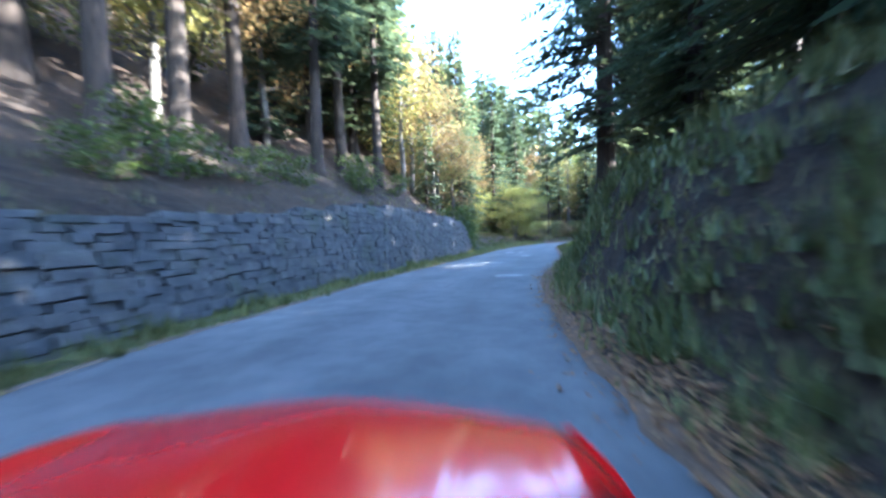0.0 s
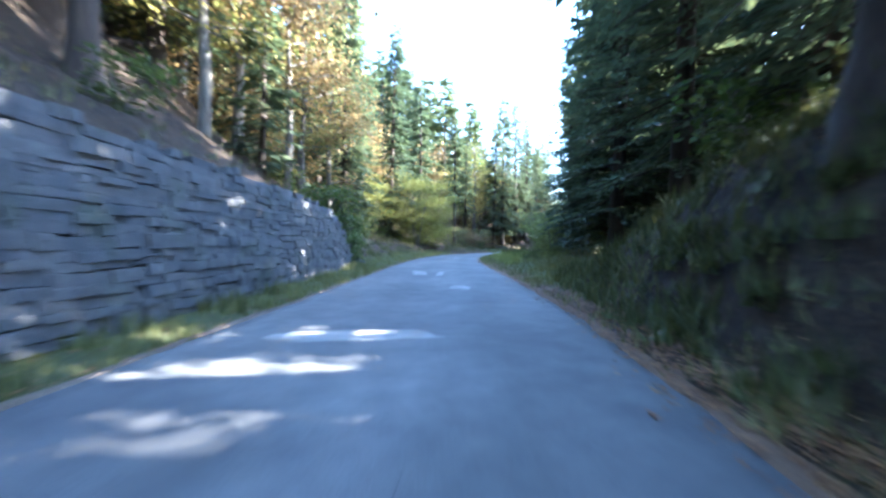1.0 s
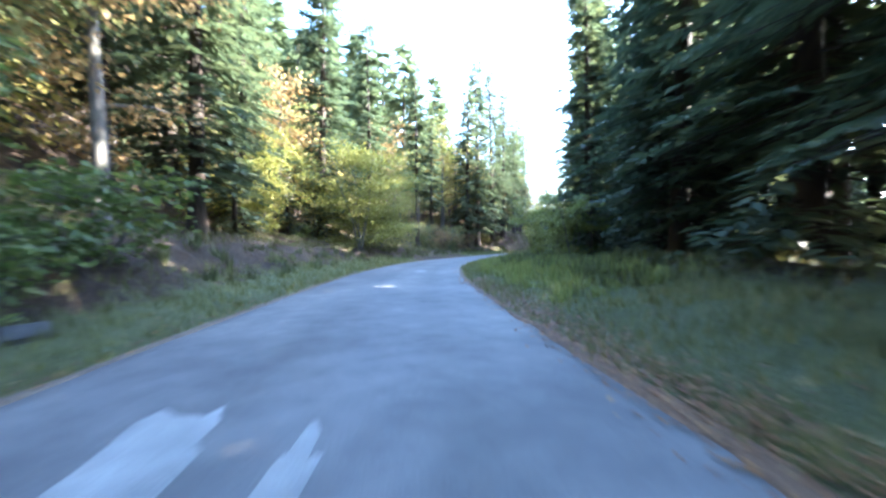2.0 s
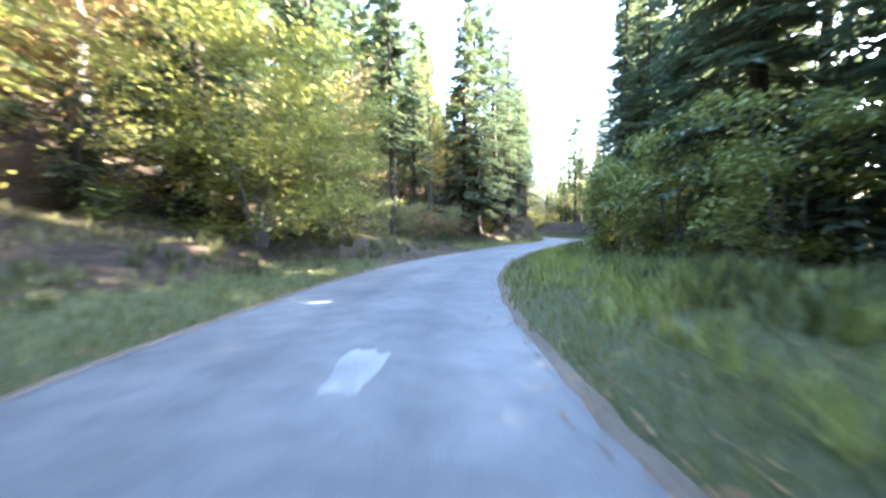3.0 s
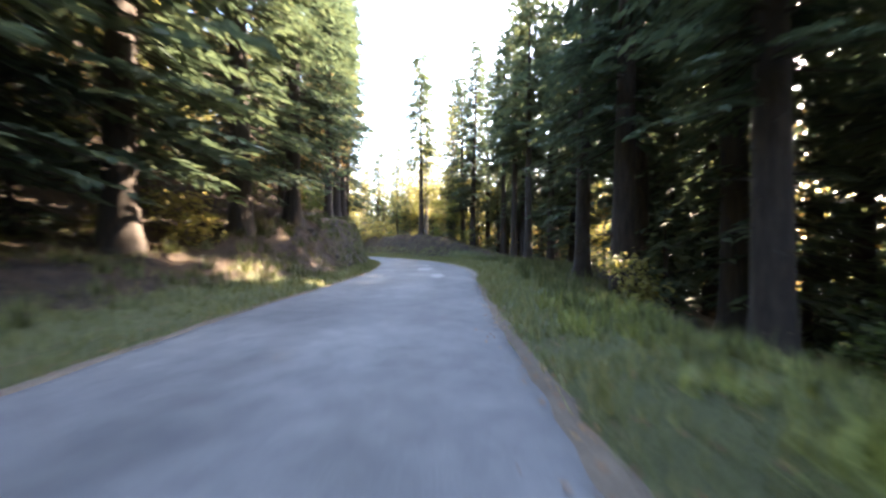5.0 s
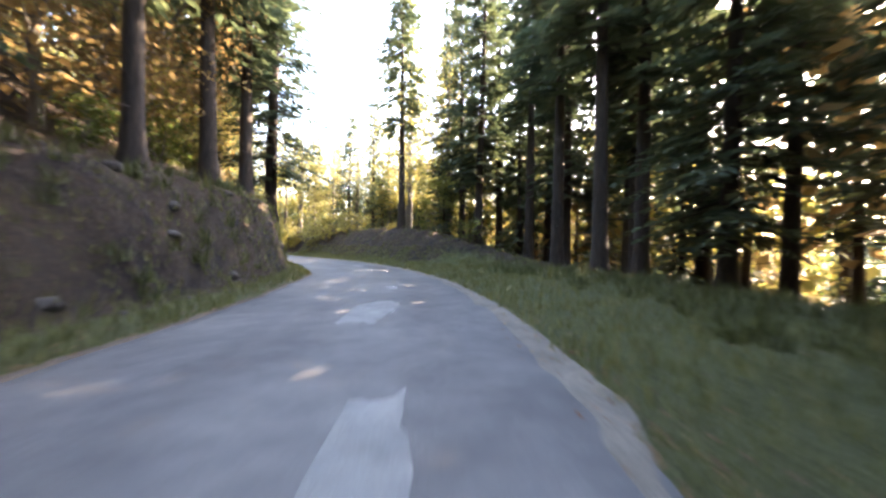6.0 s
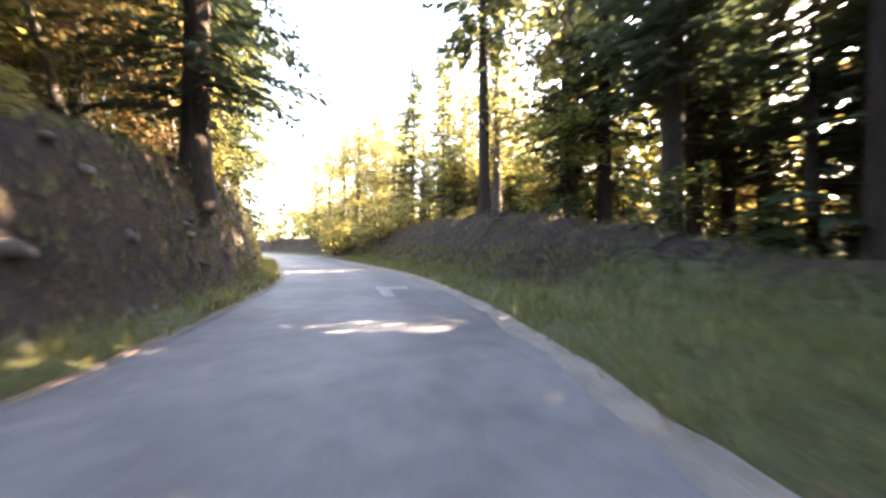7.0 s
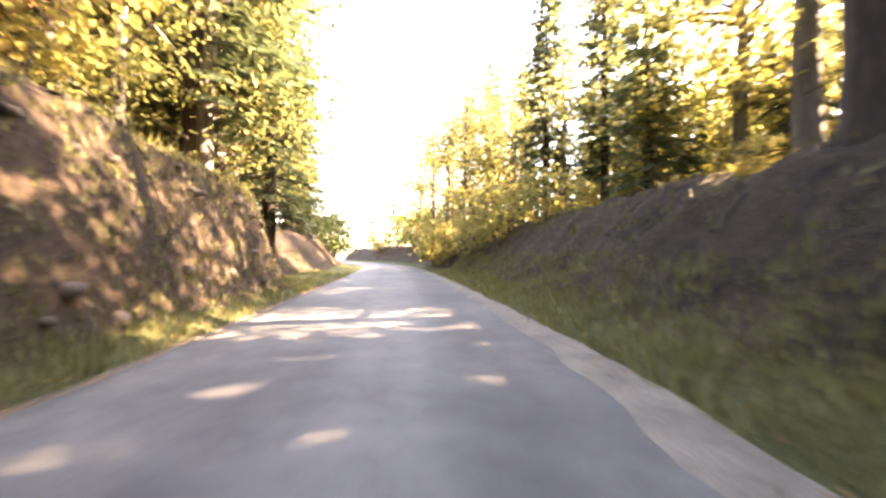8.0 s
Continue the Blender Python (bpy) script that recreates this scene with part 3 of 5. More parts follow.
                plant(m, s, l, "spruce", SPRUCE_LABEL, "tree", "spruces of the forest", size, turn)


forest()


def merged(name, parts, mat, label, category):
    """One object of many small pieces: parts are arrays of corners and faces."""
    vs, fs, n = [], [], 0
    for v, f in parts:
        vs.append(v)
        fs.append(f + n)
        n += len(v)
    me = bpy.data.meshes.new(name)
    v, f = np.concatenate(vs).astype(np.float32), np.concatenate(fs).astype(np.int32)
    me.vertices.add(len(v))
    me.vertices.foreach_set("co", v.ravel())
    me.loops.add(f.size)
    me.loops.foreach_set("vertex_index", f.ravel())
    me.polygons.add(len(f))
    me.polygons.foreach_set("loop_start", np.arange(len(f), dtype=np.int32) * f.shape[1])
    me.materials.append(mat)
    me.update(calc_edges=True)
    me.validate()
    return tagged(new(name, me), label, category, kind="stuff")


def arrays(me):
    v = np.empty(len(me.vertices) * 3, np.float32)
    me.vertices.foreach_get("co", v)
    f = [tuple(p.vertices) for p in me.polygons]
    f = [(q[0], q[1], q[2]) for q in f] + [(q[0], q[2], q[3]) for q in f if len(q) == 4]
    return v.reshape(-1, 3), np.array(f)


def far_woods():
    rng = random.Random(5)
    forms = [spruce(rng, h, r, 2.5, 1.9, 5, 2.2) for h, r in ((24, 3.8), (21, 3.6))]
    forms = [(arrays(a), arrays(b)) for a, b in forms]
    trunks, crowns, got = [], [], []
    for _ in range(2800):
        s, side = rng.uniform(-50, 205), rng.choice((-1, 1))
        k = LEFT if side < 0 else RIGHT
        near = 16 if -16 < s < 188 else 1.5
        l = side * (float(k(s, 3)) + rng.uniform(near, 62))
        if (side < 0 and (s < 12 or rng.random() < 0.7)) or (side > 0 and s > 84 and rng.random() < (0.85 if l < 38 else 0.45)):
            continue
        x, y = (float(v) for v in spot(s, l))
        if any((x - a) ** 2 + (y - b) ** 2 < 22 for a, b in got):
            continue
        got.append((x, y))
        a, c = rng.uniform(0, 6.28), rng.uniform(0.7, 1.1) * (1.0 if side < 0 else 0.9 if s < 86 else 0.75)
        turn = np.array([[math.cos(a), math.sin(a), 0], [-math.sin(a), math.cos(a), 0], [0, 0, 1]]) * c
        (tv, tf), (cv, cf) = rng.choice(forms)
        here = np.array([x, y, ground_z(s, l) - 0.2])
        trunks.append((tv @ turn + here, tf))
        crowns.append((cv @ turn + here, cf))
    leafy = [arrays(broadleaf(rng, h, r, 0.2, n, 0.62, GREEN)[1]) for h, r, n in ((9, 3.6, 480), (12, 4.0, 560))]
    green, gold, brown = [], [], []
    for i in range(195):
        s = rng.uniform(84, 200) if i < 120 else rng.uniform(-10, 200)
        l = rng.uniform(15, 60) if i < 120 else -rng.uniform(15, 55)
        x, y = (float(v) for v in spot(s, l))
        v, f = rng.choice(leafy)
        c = rng.uniform(1.1, 1.7) if i < 120 else rng.uniform(0.7, 1.3)
        rng.choice((gold, gold, green, brown) if i < 120 else (gold, brown, brown, green)).append((v * c + np.array([x, y, ground_z(s, l) - 0.3]), f))
    merged("far_autumn_trees", gold, YELLOW, "yellow autumn crowns of leafy trees further back", "wood")
    merged("far_brown_trees", brown, BROWN, "brown autumn crowns of leafy trees on the hillside", "wood")
    merged("far_leafy_trees", green, GREEN, "green crowns of leafy trees further back", "wood")
    merged("far_trunks", trunks, BARK, "brown trunks of the spruce wood further back", "wood")
    merged("far_woods", crowns, NEEDLES, "dark green crowns of the spruce wood further back", "wood")


far_woods()


def hillside():
    """Young beeches with brown and golden leaves on the slope above the road."""
    rng = random.Random(52)
    forms = [[arrays(me) for me in broadleaf(rng, h, r, 0.1, n, 0.24, BROWN, k)] for h, r, n, k in ((6, 2.6, 1200, 2), (8.5, 3.0, 1400, 1), (4, 2.2, 900, 2))]
    bins, stems, got = {0: [], 1: [], 2: []}, [], []
    for _ in range(1500):
        s = rng.uniform(-4, 128)
        l = -(float(LEFT(s, 3)) + rng.uniform(6.5 if s < 32 else 3.5, 20))
        x, y = (float(v) for v in spot(s, l))
        if any((x - a) ** 2 + (y - b) ** 2 < 9 for a, b in got):
            continue
        got.append((x, y))
        if len(got) > 122:
            break
        a, c = rng.uniform(0, 6.28), rng.uniform(0.7, 1.25)
        turn = np.array([[math.cos(a), math.sin(a), 0], [-math.sin(a), math.cos(a), 0], [0, 0, 1]]) * c
        (tv, tf), (cv, cf) = rng.choice(forms)
        here = np.array([x, y, ground_z(s, l) - 0.2])
        bins[rng.choice((0, 0, 1, 1, 2))].append((cv @ turn + here, cf))
        stems.append((tv @ turn + here, tf))
    merged("hillside_brown_leaves", bins[0], BROWN, "brown autumn leaves of young beeches on the slope", "wood")
    merged("hillside_gold_leaves", bins[1], YELLOW, "golden autumn leaves of young beeches on the slope", "wood")
    merged("hillside_olive_leaves", bins[2], OLIVE, "olive green leaves of young beeches on the slope", "wood")
    merged("hillside_stems", stems, GREYBARK, "thin grey stems of young beeches on the slope", "wood")


hillside()

# single trees and bushes that stand out
HAZEL = broadleaf(rng, 7.8, 4.6, 0.05, 15000, 0.17, LIGHTGREEN, 5, 0.115)
YOUNG = broadleaf(rng, 6.0, 2.3, 0.12, 6000, 0.16, FRESH, 3, 0.14)
PINE = spruce(rng, 24, 3.2, 9.0, 0.6, 5, 0.75)
plant(HAZEL, 52.0, -7.2, "leafy_tree", "broad light green leafy tree hanging low over the verge", "tree", "", 1.0, 0.4)
plant(HAZEL, 56.5, -8.2, "leafy_tree", "light green leafy tree behind the verge", "tree", "", 0.8, 4.6)
plant(HAZEL, 46.5, -10.8, "leafy_tree", "light green leafy tree behind the verge", "tree", "", 0.72, 2.9)
plant(YOUNG, 60.8, 4.9, "young_tree", "young light green leafy tree on the grass verge", "tree", "young trees on the verge", 1.05, 0.0)
plant(YOUNG, 57.4, 7.0, "young_tree", "young light green leafy tree on the grass verge", "tree", "young trees on the verge", 1.0, 1.1)
plant(YOUNG, 65.5, 7.0, "young_tree", "young green leafy tree at the forest's edge", "tree", "young trees on the verge", 1.0, 2.0)
plant(YOUNG, 113.6, 8.6, "young_tree", "broad young green tree at the edge of the bank", "tree", "young trees on the verge", 1.0, 3.0)
plant(YOUNG, 50.5, 7.4, "young_tree", "young green leafy tree at the forest's edge", "tree", "young trees on the verge", 0.8, 4.0)
# Right-hand spruces, s -6 to 6: unseen, added to shade the wall.
for s, l, c in ((39, 8.4, 1.0), (44, 10.4, 1.0), (50, 11.5, 1.0), (76.0, -8.4, 1.0), (84.0, 10.2, 1.0), (88.5, 10.8, 1.0), (80.5, 9.4, 0.95), (76.0, 14.5, 1.05), (82.0, 16.0, 1.05), (16.5, 4.3, 1.15), (20.5, 7.6, 1.0), (31.0, 7.4, 1.1), (24.5, 6.6, 1.0), (3.5, 6.6, 0.95), (-1.5, 6.4, 0.95), (8.0, 6.8, 0.9), (-6.0, 7.0, 1.0), (-4.0, 11.0, 1.1), (1.0, 11.0, 1.1), (6.0, 11.5, 1.1), (25.7, -11.2, 1.0), (22.0, -11.0, 1.0), (18.5, -11.5, 0.9), (24.0, -14.0, 1.05), (41.5, -9.8, 1.05), (37.0, -14.5, 1.1), (33.0, -15.5, 1.1), (29.0, -15.5, 1.0), (44.5, -14.0, 1.1), (111.5, -5.3, 1.2), (131.0, -6.8, 1.1), (94.5, 9.6, 0.9), (53.0, 12.5, 0.9), (57.0, 14.0, 0.9), (55.0, 8.8, 1.0), (88.0, -7.4, 1.15), (83.5, -7.6, 1.25), (79.0, -8.2, 1.2), (45.5, 12.5, 1.0), (42.5, 11.0, 1.0)):
    plant(SPRUCE_FINE[0] if abs(l) < 8 else SPRUCE_NEAR[0], s, l, "spruce", "full dark spruce with low branches close to the road", "tree", "spruces of the forest", c, s)
for s, l, c in ((126.5, -10.5, 1.5), (131.0, -12.0, 1.7), (136.0, -11.5, 1.6), (142.0, -12.0, 1.7), (147.0, 8.5, 1.3)):
    plant(LEAFY[2] if int(s) % 2 else LEAFY[0], s, l, "autumn_tree", "tall leafy tree in the sun, its leaves turning yellow", "tree", "leafy trees in the forest", c, s)
AIRY = [broadleaf(rng, 15, 3.8, 0.2, 3700, 0.22, OLIVE), broadleaf(rng, 13.5, 3.5, 0.2, 3400, 0.22, YELLOW), broadleaf(rng, 13, 3.4, 0.2, 3200, 0.22, BROWN)]
LOWLEAF = [broadleaf(rng, 12, 4.0, 0.04, 5200, 0.2, OLIVE, 1, 0.17), broadleaf(rng, 11, 3.8, 0.04, 5000, 0.2, BROWN, 2, 0.17)]
for i, s, l, c in ((1, 111.5, -8.2, 0.85), (0, 115.0, -9.6, 0.9), (1, 119.5, -7.8, 0.85), (0, 122.5, -7.6, 0.9), (0, 125.2, -6.9, 1.25), (1, 130.0, -10.0, 1.2), (0, 135.0, -10.5, 1.2), (1, 99.0, -10.0, 0.9), (1, 94.0, -11.5, 0.9), (0, 104.5, -10.0, 0.85), (1, 104.0, 20.0, 0.8), (0, 110.0, 21.0, 0.8), (1, 99.0, 21.0, 0.8), (1, 116.0, 21.5, 0.9)):
    plant(LOWLEAF[i], s, l, "autumn_tree", ("leafy tree with olive green leaves " if i == 0 else "leafy tree with brown leaves ") + ("hanging low over the bank" if l < 0 else "behind the tall spruces"), "tree", "leafy trees in the forest", c, s * 1.7)
AIRY_TEXT = ("slender tree with a thin olive green crown in the sun", "slender tree with a thin yellow crown in the sun", "slender tree with a thin brown crown in the sun")
for i, s, l, c in ((0, 120.5, 9.4, 1.3), (1, 123.8, 11.0, 1.25), (0, 126.5, 17.5, 1.1), (0, 129.0, 11.5, 1.3), (1, 131.0, 16.5, 1.1), (0, 134.5, 9.8, 1.1), (0, 138.0, 17.0, 1.15), (1, 142.0, 9.0, 1.0),
                   (1, 75.5, -12.0, 1.4), (1, 79.5, -12.0, 1.4), (0, 146.0, 6.0, 1.3), (1, 152.0, 5.6, 1.4), (0, 160.0, 5.6, 1.5), (1, 168.0, 6.0, 1.5), (0, 141.0, 9.0, 1.25), (2, 31.0, -8.8, 1.0), (0, 34.0, -9.4, 1.0), (2, 36.6, -8.8, 0.95), (1, 25.0, -8.8, 0.95), (2, 27.8, -9.4, 1.05), (1, 29.0, -13.0, 1.1), (0, 114.0, 9.2, 1.3), (2, 2.5, -10.5, 0.7), (2, 6.5, -11.5, 0.8), (1, 10.5, -11.0, 0.7), (2, 14.5, -10.5, 0.75), (2, 18.5, -11.5, 0.8), (1, -2.0, -11.5, 0.75), (0, 108.0, 17.0, 0.9), (1, 112.5, 18.5, 0.9), (0, 104.5, 16.0, 0.85), (1, 100.0, 17.0, 0.8), (0, 122.0, 20.0, 1.15), (1, 127.0, 23.0, 1.15), (0, 133.0, 24.0, 1.2), (1, 139.0, 22.0, 1.15), (0, 124.5, 16.0, 1.1), (0, 130.0, 18.0, 1.2), (1, 119.0, 17.0, 1.0), (0, 136.0, 16.0, 1.1), (0, 128.0, -11.4, 1.05), (2, 121.0, -11.5, 1.0), (0, 124.8, -10.6, 0.9), (2, 116.8, -11.5, 0.9), (1, 113.0, -11.0, 0.8), (2, 127.5, -14.0, 1.0)):
    plant(AIRY[i], s, l, "autumn_tree", AIRY_TEXT[i], "tree", "leafy trees in the forest", c, s * 2)
for s, l, c in ((110.5, 11.8, 0.95), (107.5, 13.5, 1.0), (116.0, 10.5, 0.95), (101.0, 12.5, 0.9), (103.2, 10.6, 0.85), (97.5, 12.5, 0.9), (92.5, 14.0, 0.9), (109.8, 14.0, 0.72), (112.5, 9.6, 0.9), (111.5, 15.0, 1.0), (108.5, 8.2, 0.95), (128.5, -8.0, 0.95), (77.0, 6.2, 1.05), (82.0, 5.7, 1.1), (87.0, 6.4, 1.05)):
    plant(SPRUCE_FINE[1] if l < 7 else SPRUCE_NEAR[1], s, l, "spruce", SPRUCE_LABEL, "tree", "spruces of the forest", c, s)
for s, l, c in ((105.2, 12.8, 0.9), (68.0, 10.6, 1.1), (72.0, 11.5, 1.15), (74.0, 8.0, 1.0), (77.5, 10.5, 1.05), (79.5, 13.5, 1.1), (64.0, 9.4, 1.0), (90.0, 10.5, 1.1), (66.5, 12.0, 1.1), (91.5, -9.0, 0.9), (95.7, -7.2, 0.9), (100.7, -7.0, 0.95), (105.0, -6.4, 1.0), (99.6, 11.4, 1.0), (95.4, 13.6, 1.0), (8.0, -9.2, 0.95), (12.5, -9.8, 1.0), (15.5, -8.6, 0.95), (18.5, -9.4, 1.0), (20.8, -8.4, 0.9)):
    plant(SPRUCE_TALL[int(s) % 2], s, l, "spruce", SPRUCE_LABEL, "tree", "spruces of the forest", c, s)
lean = plant(PINE, 115.5, -6.1, "pine", "dark tree leaning out from the top of the earth bank", "tree", "", 0.95, 1.0, 0.3)
lean.rotation_mode = "XYZ"
lean.rotation_euler = (radians(-4), radians(7), 1.0)
plant(PINE, 117.6, 6.7, "pine", "tall pine with a bare dark trunk on the bank", "tree", "pines on the bank", 1.05, 0.0)
plant(PINE, 105.5, 10.0, "pine", "tall pine with a bare dark trunk on the bank", "tree", "pines on the bank", 1.0, 2.0)
plant(PINE, 101.5, 8.6, "pine", "tall pine with a bare dark trunk beside the verge", "tree", "pines on the bank", 1.0, 3.0)
plant(PINE, 98.0, 8.0, "pine", "tall pine with a bare dark trunk beside the verge", "tree", "pines on the bank", 1.0, 4.0)


def shrubs():
    rng = random.Random(33)
    spots = []
    for _ in range(900):
        s, side = rng.uniform(-6, 150), rng.choice((-1, 1))
        k = LEFT if side < 0 else RIGHT
        v, b = float(k(s, 1)), float(k(s, 3))
        a = rng.uniform(b - 0.2, b + 4.5)
        if side > 0 and 62 < s < 104:
            a = rng.uniform(b, b + 7)
        if side < 0 and 18 < s < 28:
            continue
        x, y = (float(q) for q in spot(s, side * a))
        if any((x - p) ** 2 + (y - q) ** 2 < 4.5 for p, q in spots):
            continue
        spots.append((x, y))
        if len(spots) > 60:
            break
        sunny = s > 118
        m = BUSHY[2] if rng.random() < (0.65 if sunny else 0.12) else BUSHY[1]
        text = "low shrub with yellow autumn leaves on the bank" if m is BUSHY[2] else "low dark green shrub on the forest's edge"
        plant(m, s, side * a, "shrub", text, "shrub", "shrubs along the banks", rng.uniform(0.35, 0.9), rng.uniform(0, 6.28), 0.1)


SAPLING = [spruce(rng, 7.5, 1.7, 0.3, 0.4, 5, 0.5), spruce(rng, 5.0, 1.4, 0.2, 0.35, 5, 0.45)]


def saplings():
    rng = random.Random(44)
    spots = []
    for _ in range(1500):
        s, side = rng.uniform(-5, 128), 1 if rng.random() < 0.8 else -1
        k = LEFT if side < 0 else RIGHT
        l = side * (float(k(s, 3)) + rng.uniform(1.5, 14))
        if side < 0 and 84 < s < 120:
            continue
        x, y = (float(q) for q in spot(s, l))
        if any((x - a) ** 2 + (y - b) ** 2 < 8 for a, b in spots):
            continue
        spots.append((x, y))
        if len(spots) > 110:
            break
        plant(rng.choice(SAPLING), s, l, "young_spruce", "young green spruce under the tall trees", "tree", "young spruces under the trees", rng.uniform(0.6, 1.3), rng.uniform(0, 6.28))


saplings()
shrubs()
for s, l, c in ((6.5, -7.0, 0.4), (9.0, -7.6, 0.5), (12.5, -7.2, 0.5), (16.5, -7.0, 0.45), (20.5, -7.2, 0.5), (2.0, -7.6, 0.45)):
    plant(BUSHY[1], s, l, "shrub", "dark green shrub on the slope above the wall", "shrub", "shrubs along the banks", c, s * 2, 0.1)
THICKET = [broadleaf(random.Random(21), 3.2, 1.7, 0.08, 1500, 0.16, OLIVE, 3, 0.16), broadleaf(random.Random(22), 2.8, 1.6, 0.08, 1400, 0.16, BROWN, 3, 0.16)]
for i, s, l, c in ((0, 66.0, -8.4, 0.9), (1, 68.5, -8.0, 0.9), (0, 71.0, -8.4, 1.0), (1, 73.5, -7.6, 0.8), (0, 63.0, -9.0, 0.9), (1, 70.0, -10.2, 1.1)):
    plant(THICKET[i], s, l, "shrub", ("olive green shrub under the trees on the slope", "shrub with brown autumn leaves under the trees")[i], "shrub", "shrubs along the banks", c, s * 2, 0.1)
for s, l, c in ((133, 5.0, 1.6), (136, 4.4, 1.3), (139, 5.6, 1.9), (143, 4.0, 1.8), (147, 3.0, 1.8), (129, 6.0, 1.3)):
    plant(BUSHY[2], s, l, "shrub", "bright yellow bush in the sun by the road", "shrub", "shrubs along the banks", c, s, 0.1)

for s, l, c in ((150, -8.5, 1.7), (156, -7.5, 1.9), (162, -7.0, 2.0), (168, -7.0, 2.1), (174, -7.5, 2.0), (152, 5.0, 1.9), (158, 5.0, 1.9), (165, 5.5, 2.2), (172, 6.0, 2.4), (180, 6.0, 2.4), (187, 5.0, 2.4)):
    plant(BUSHY[2] if int(s) % 3 else BUSHY[1], s, l, "shrub", "sunlit bush by the far bend of the road", "shrub", "shrubs along the banks", c, s, 0.1)
for s, l, c in ((29.0, -6.0, 0.75), (29.8, -5.5, 0.6), (30.8, -5.5, 0.6), (31.8, -6.0, 0.7), (33.0, -6.3, 0.7), (34.5, -6.8, 0.8), (30.4, -6.5, 0.8)):
    plant(BUSHY[1], s, l, "shrub", "dark green shrub growing over the end of the wall", "shrub", "shrubs along the banks", c, s * 3, 0.15)


# ---------------------------------------------------------------- low growth
def blades_on(places, rng, count, tall, wide, spread, lean_most):
    """Tufts of bent blades, three corners each."""
    out_v, out_f = [], []
    for i, (x, y, z, c) in enumerate(places):
        for _ in range(count):
            a, ln = rng.uniform(0, 6.283), tall * c * rng.uniform(0.5, 1.15)
            bx, by = x + rng.uniform(-spread, spread), y + rng.uniform(-spread, spread)
            t = rng.uniform(0.1, lean_most)
            dx, dy = math.cos(a), math.sin(a)
            w = wide * rng.uniform(0.6, 1.3)
            out_v += [(bx - dy * w, by + dx * w, z - 0.03), (bx + dy * w, by - dx * w, z - 0.03), (bx + dx * t * ln, by + dy * t * ln, z + ln * math.sqrt(max(0.1, 1 - t * t)))]
            n = len(out_v)
            out_f.append((n - 3, n - 2, n - 1))
    return np.array(out_v), np.array(out_f)


def scatter(rng, number, s0, s1, pick, patchy=0.0):
    """Places on the ground; pick gives l from s."""
    got = []
    for _ in range(number):
        s = rng.uniform(s0, s1)
        l = pick(s, rng)
        if l is None:
            continue
        x, y = (float(q) for q in spot(s, l))
        c = 0.75 + 0.6 * lump(x, y, 0.7)
        if c < patchy:
            continue
        got.append((x, y, ground_z(s, l), max(0.4, c)))
    return got


def verge_left(s, r):
    e, v = -float(EDGE(s, 1)), float(LEFT(s, 1))
    if -6 < s < 31:
        v -= 0.35
    if 54 < s < 68 and r.random() < 0.75:
        return None
    return -(e + 0.1 + (v - e + (0.3 if -6 < s < 31 else 1.2)) * r.random() ** 1.1)


def verge_right(s, r):
    e, v = float(EDGE(s, 2)), float(RIGHT(s, 1))
    if s < 24 and r.random() < 0.75:
        return None
    return e + 0.1 + (v - e + 1.3) * r.random() ** 1.1


def banks(s, r):
    if r.random() < 0.5:
        if (s < 30 or s > 84) and r.random() < 0.75:
            return None
        return -(float(LEFT(s, 3)) + r.uniform(-0.6, 4.0))
    if s > 104 and r.random() < 0.55:
        return None
    return float(RIGHT(s, 1)) + r.uniform(-0.1, 3.5)


rng = random.Random(11)
merged("grass_left", [blades_on(scatter(rng, 13000, -6, 140, verge_left, 0.45), rng, 4, 0.26, 0.012, 0.12, 0.75)], GRASS, "green and straw-coloured grass along the road's edge", "grass")
merged("grass_right", [blades_on(scatter(rng, 20000, -6, 140, verge_right, 0.4), rng, 4, 0.3, 0.012, 0.14, 0.75)], GRASS, "long green grass on the verge", "grass")
merged("bank_herbs", [blades_on(scatter(rng, 16000, -6, 140, banks, 0.5), rng, 6, 0.34, 0.02, 0.22, 0.95)], HERBS, "low herbs and ferns on the banks and the forest floor", "plants")


def fern_place(s, r):
    return float(RIGHT(s, 1)) + r.uniform(-0.6, 2.2) if r.random() < 0.7 else -(float(LEFT(s, 1)) + r.uniform(0.1, 2.5))


low_bank = lambda s, r: float(RIGHT(s, 1)) + r.uniform(-0.2, 2.2)
bank_face = lambda s, r: -(float(LEFT(s, 1)) + r.uniform(0.0, 1.3))
merged("bank_tufts", [blades_on(scatter(rng, 1500, 108, 128, bank_face, 0.6), rng, 5, 0.22, 0.014, 0.12, 1.0)], HERBS, "small tufts growing on the face of the earth bank", "plants")
merged("ferns", [blades_on(scatter(rng, 900, 34, 100, fern_place, 0.5) + scatter(rng, 500, -3, 27, low_bank, 0.5), rng, 24, 0.6, 0.024, 0.16, 0.95)], HERBS, "light green ferns and tall herbs on the verge", "plants")


verge_fern = lambda s, r: float(EDGE(s, 2)) + r.uniform(1.0, 4.5)
merged("verge_ferns", [blades_on(scatter(rng, 700, 34, 78, verge_fern, 0.5), rng, 24, 0.5, 0.022, 0.22, 0.97)], FRESH, "light green ferns along the grass verge", "plants")


wall_foot = lambda s, r: -(float(LEFT(s, 1)) - 0.35 - abs(r.gauss(0, 0.25)))
merged("wall_foot_herbs", [blades_on(scatter(rng, 420, -5, 30, wall_foot, 0.7), rng, 14, 0.4, 0.022, 0.16, 0.9)], HERBS, "tufts of green herbs along the foot of the wall", "plants")


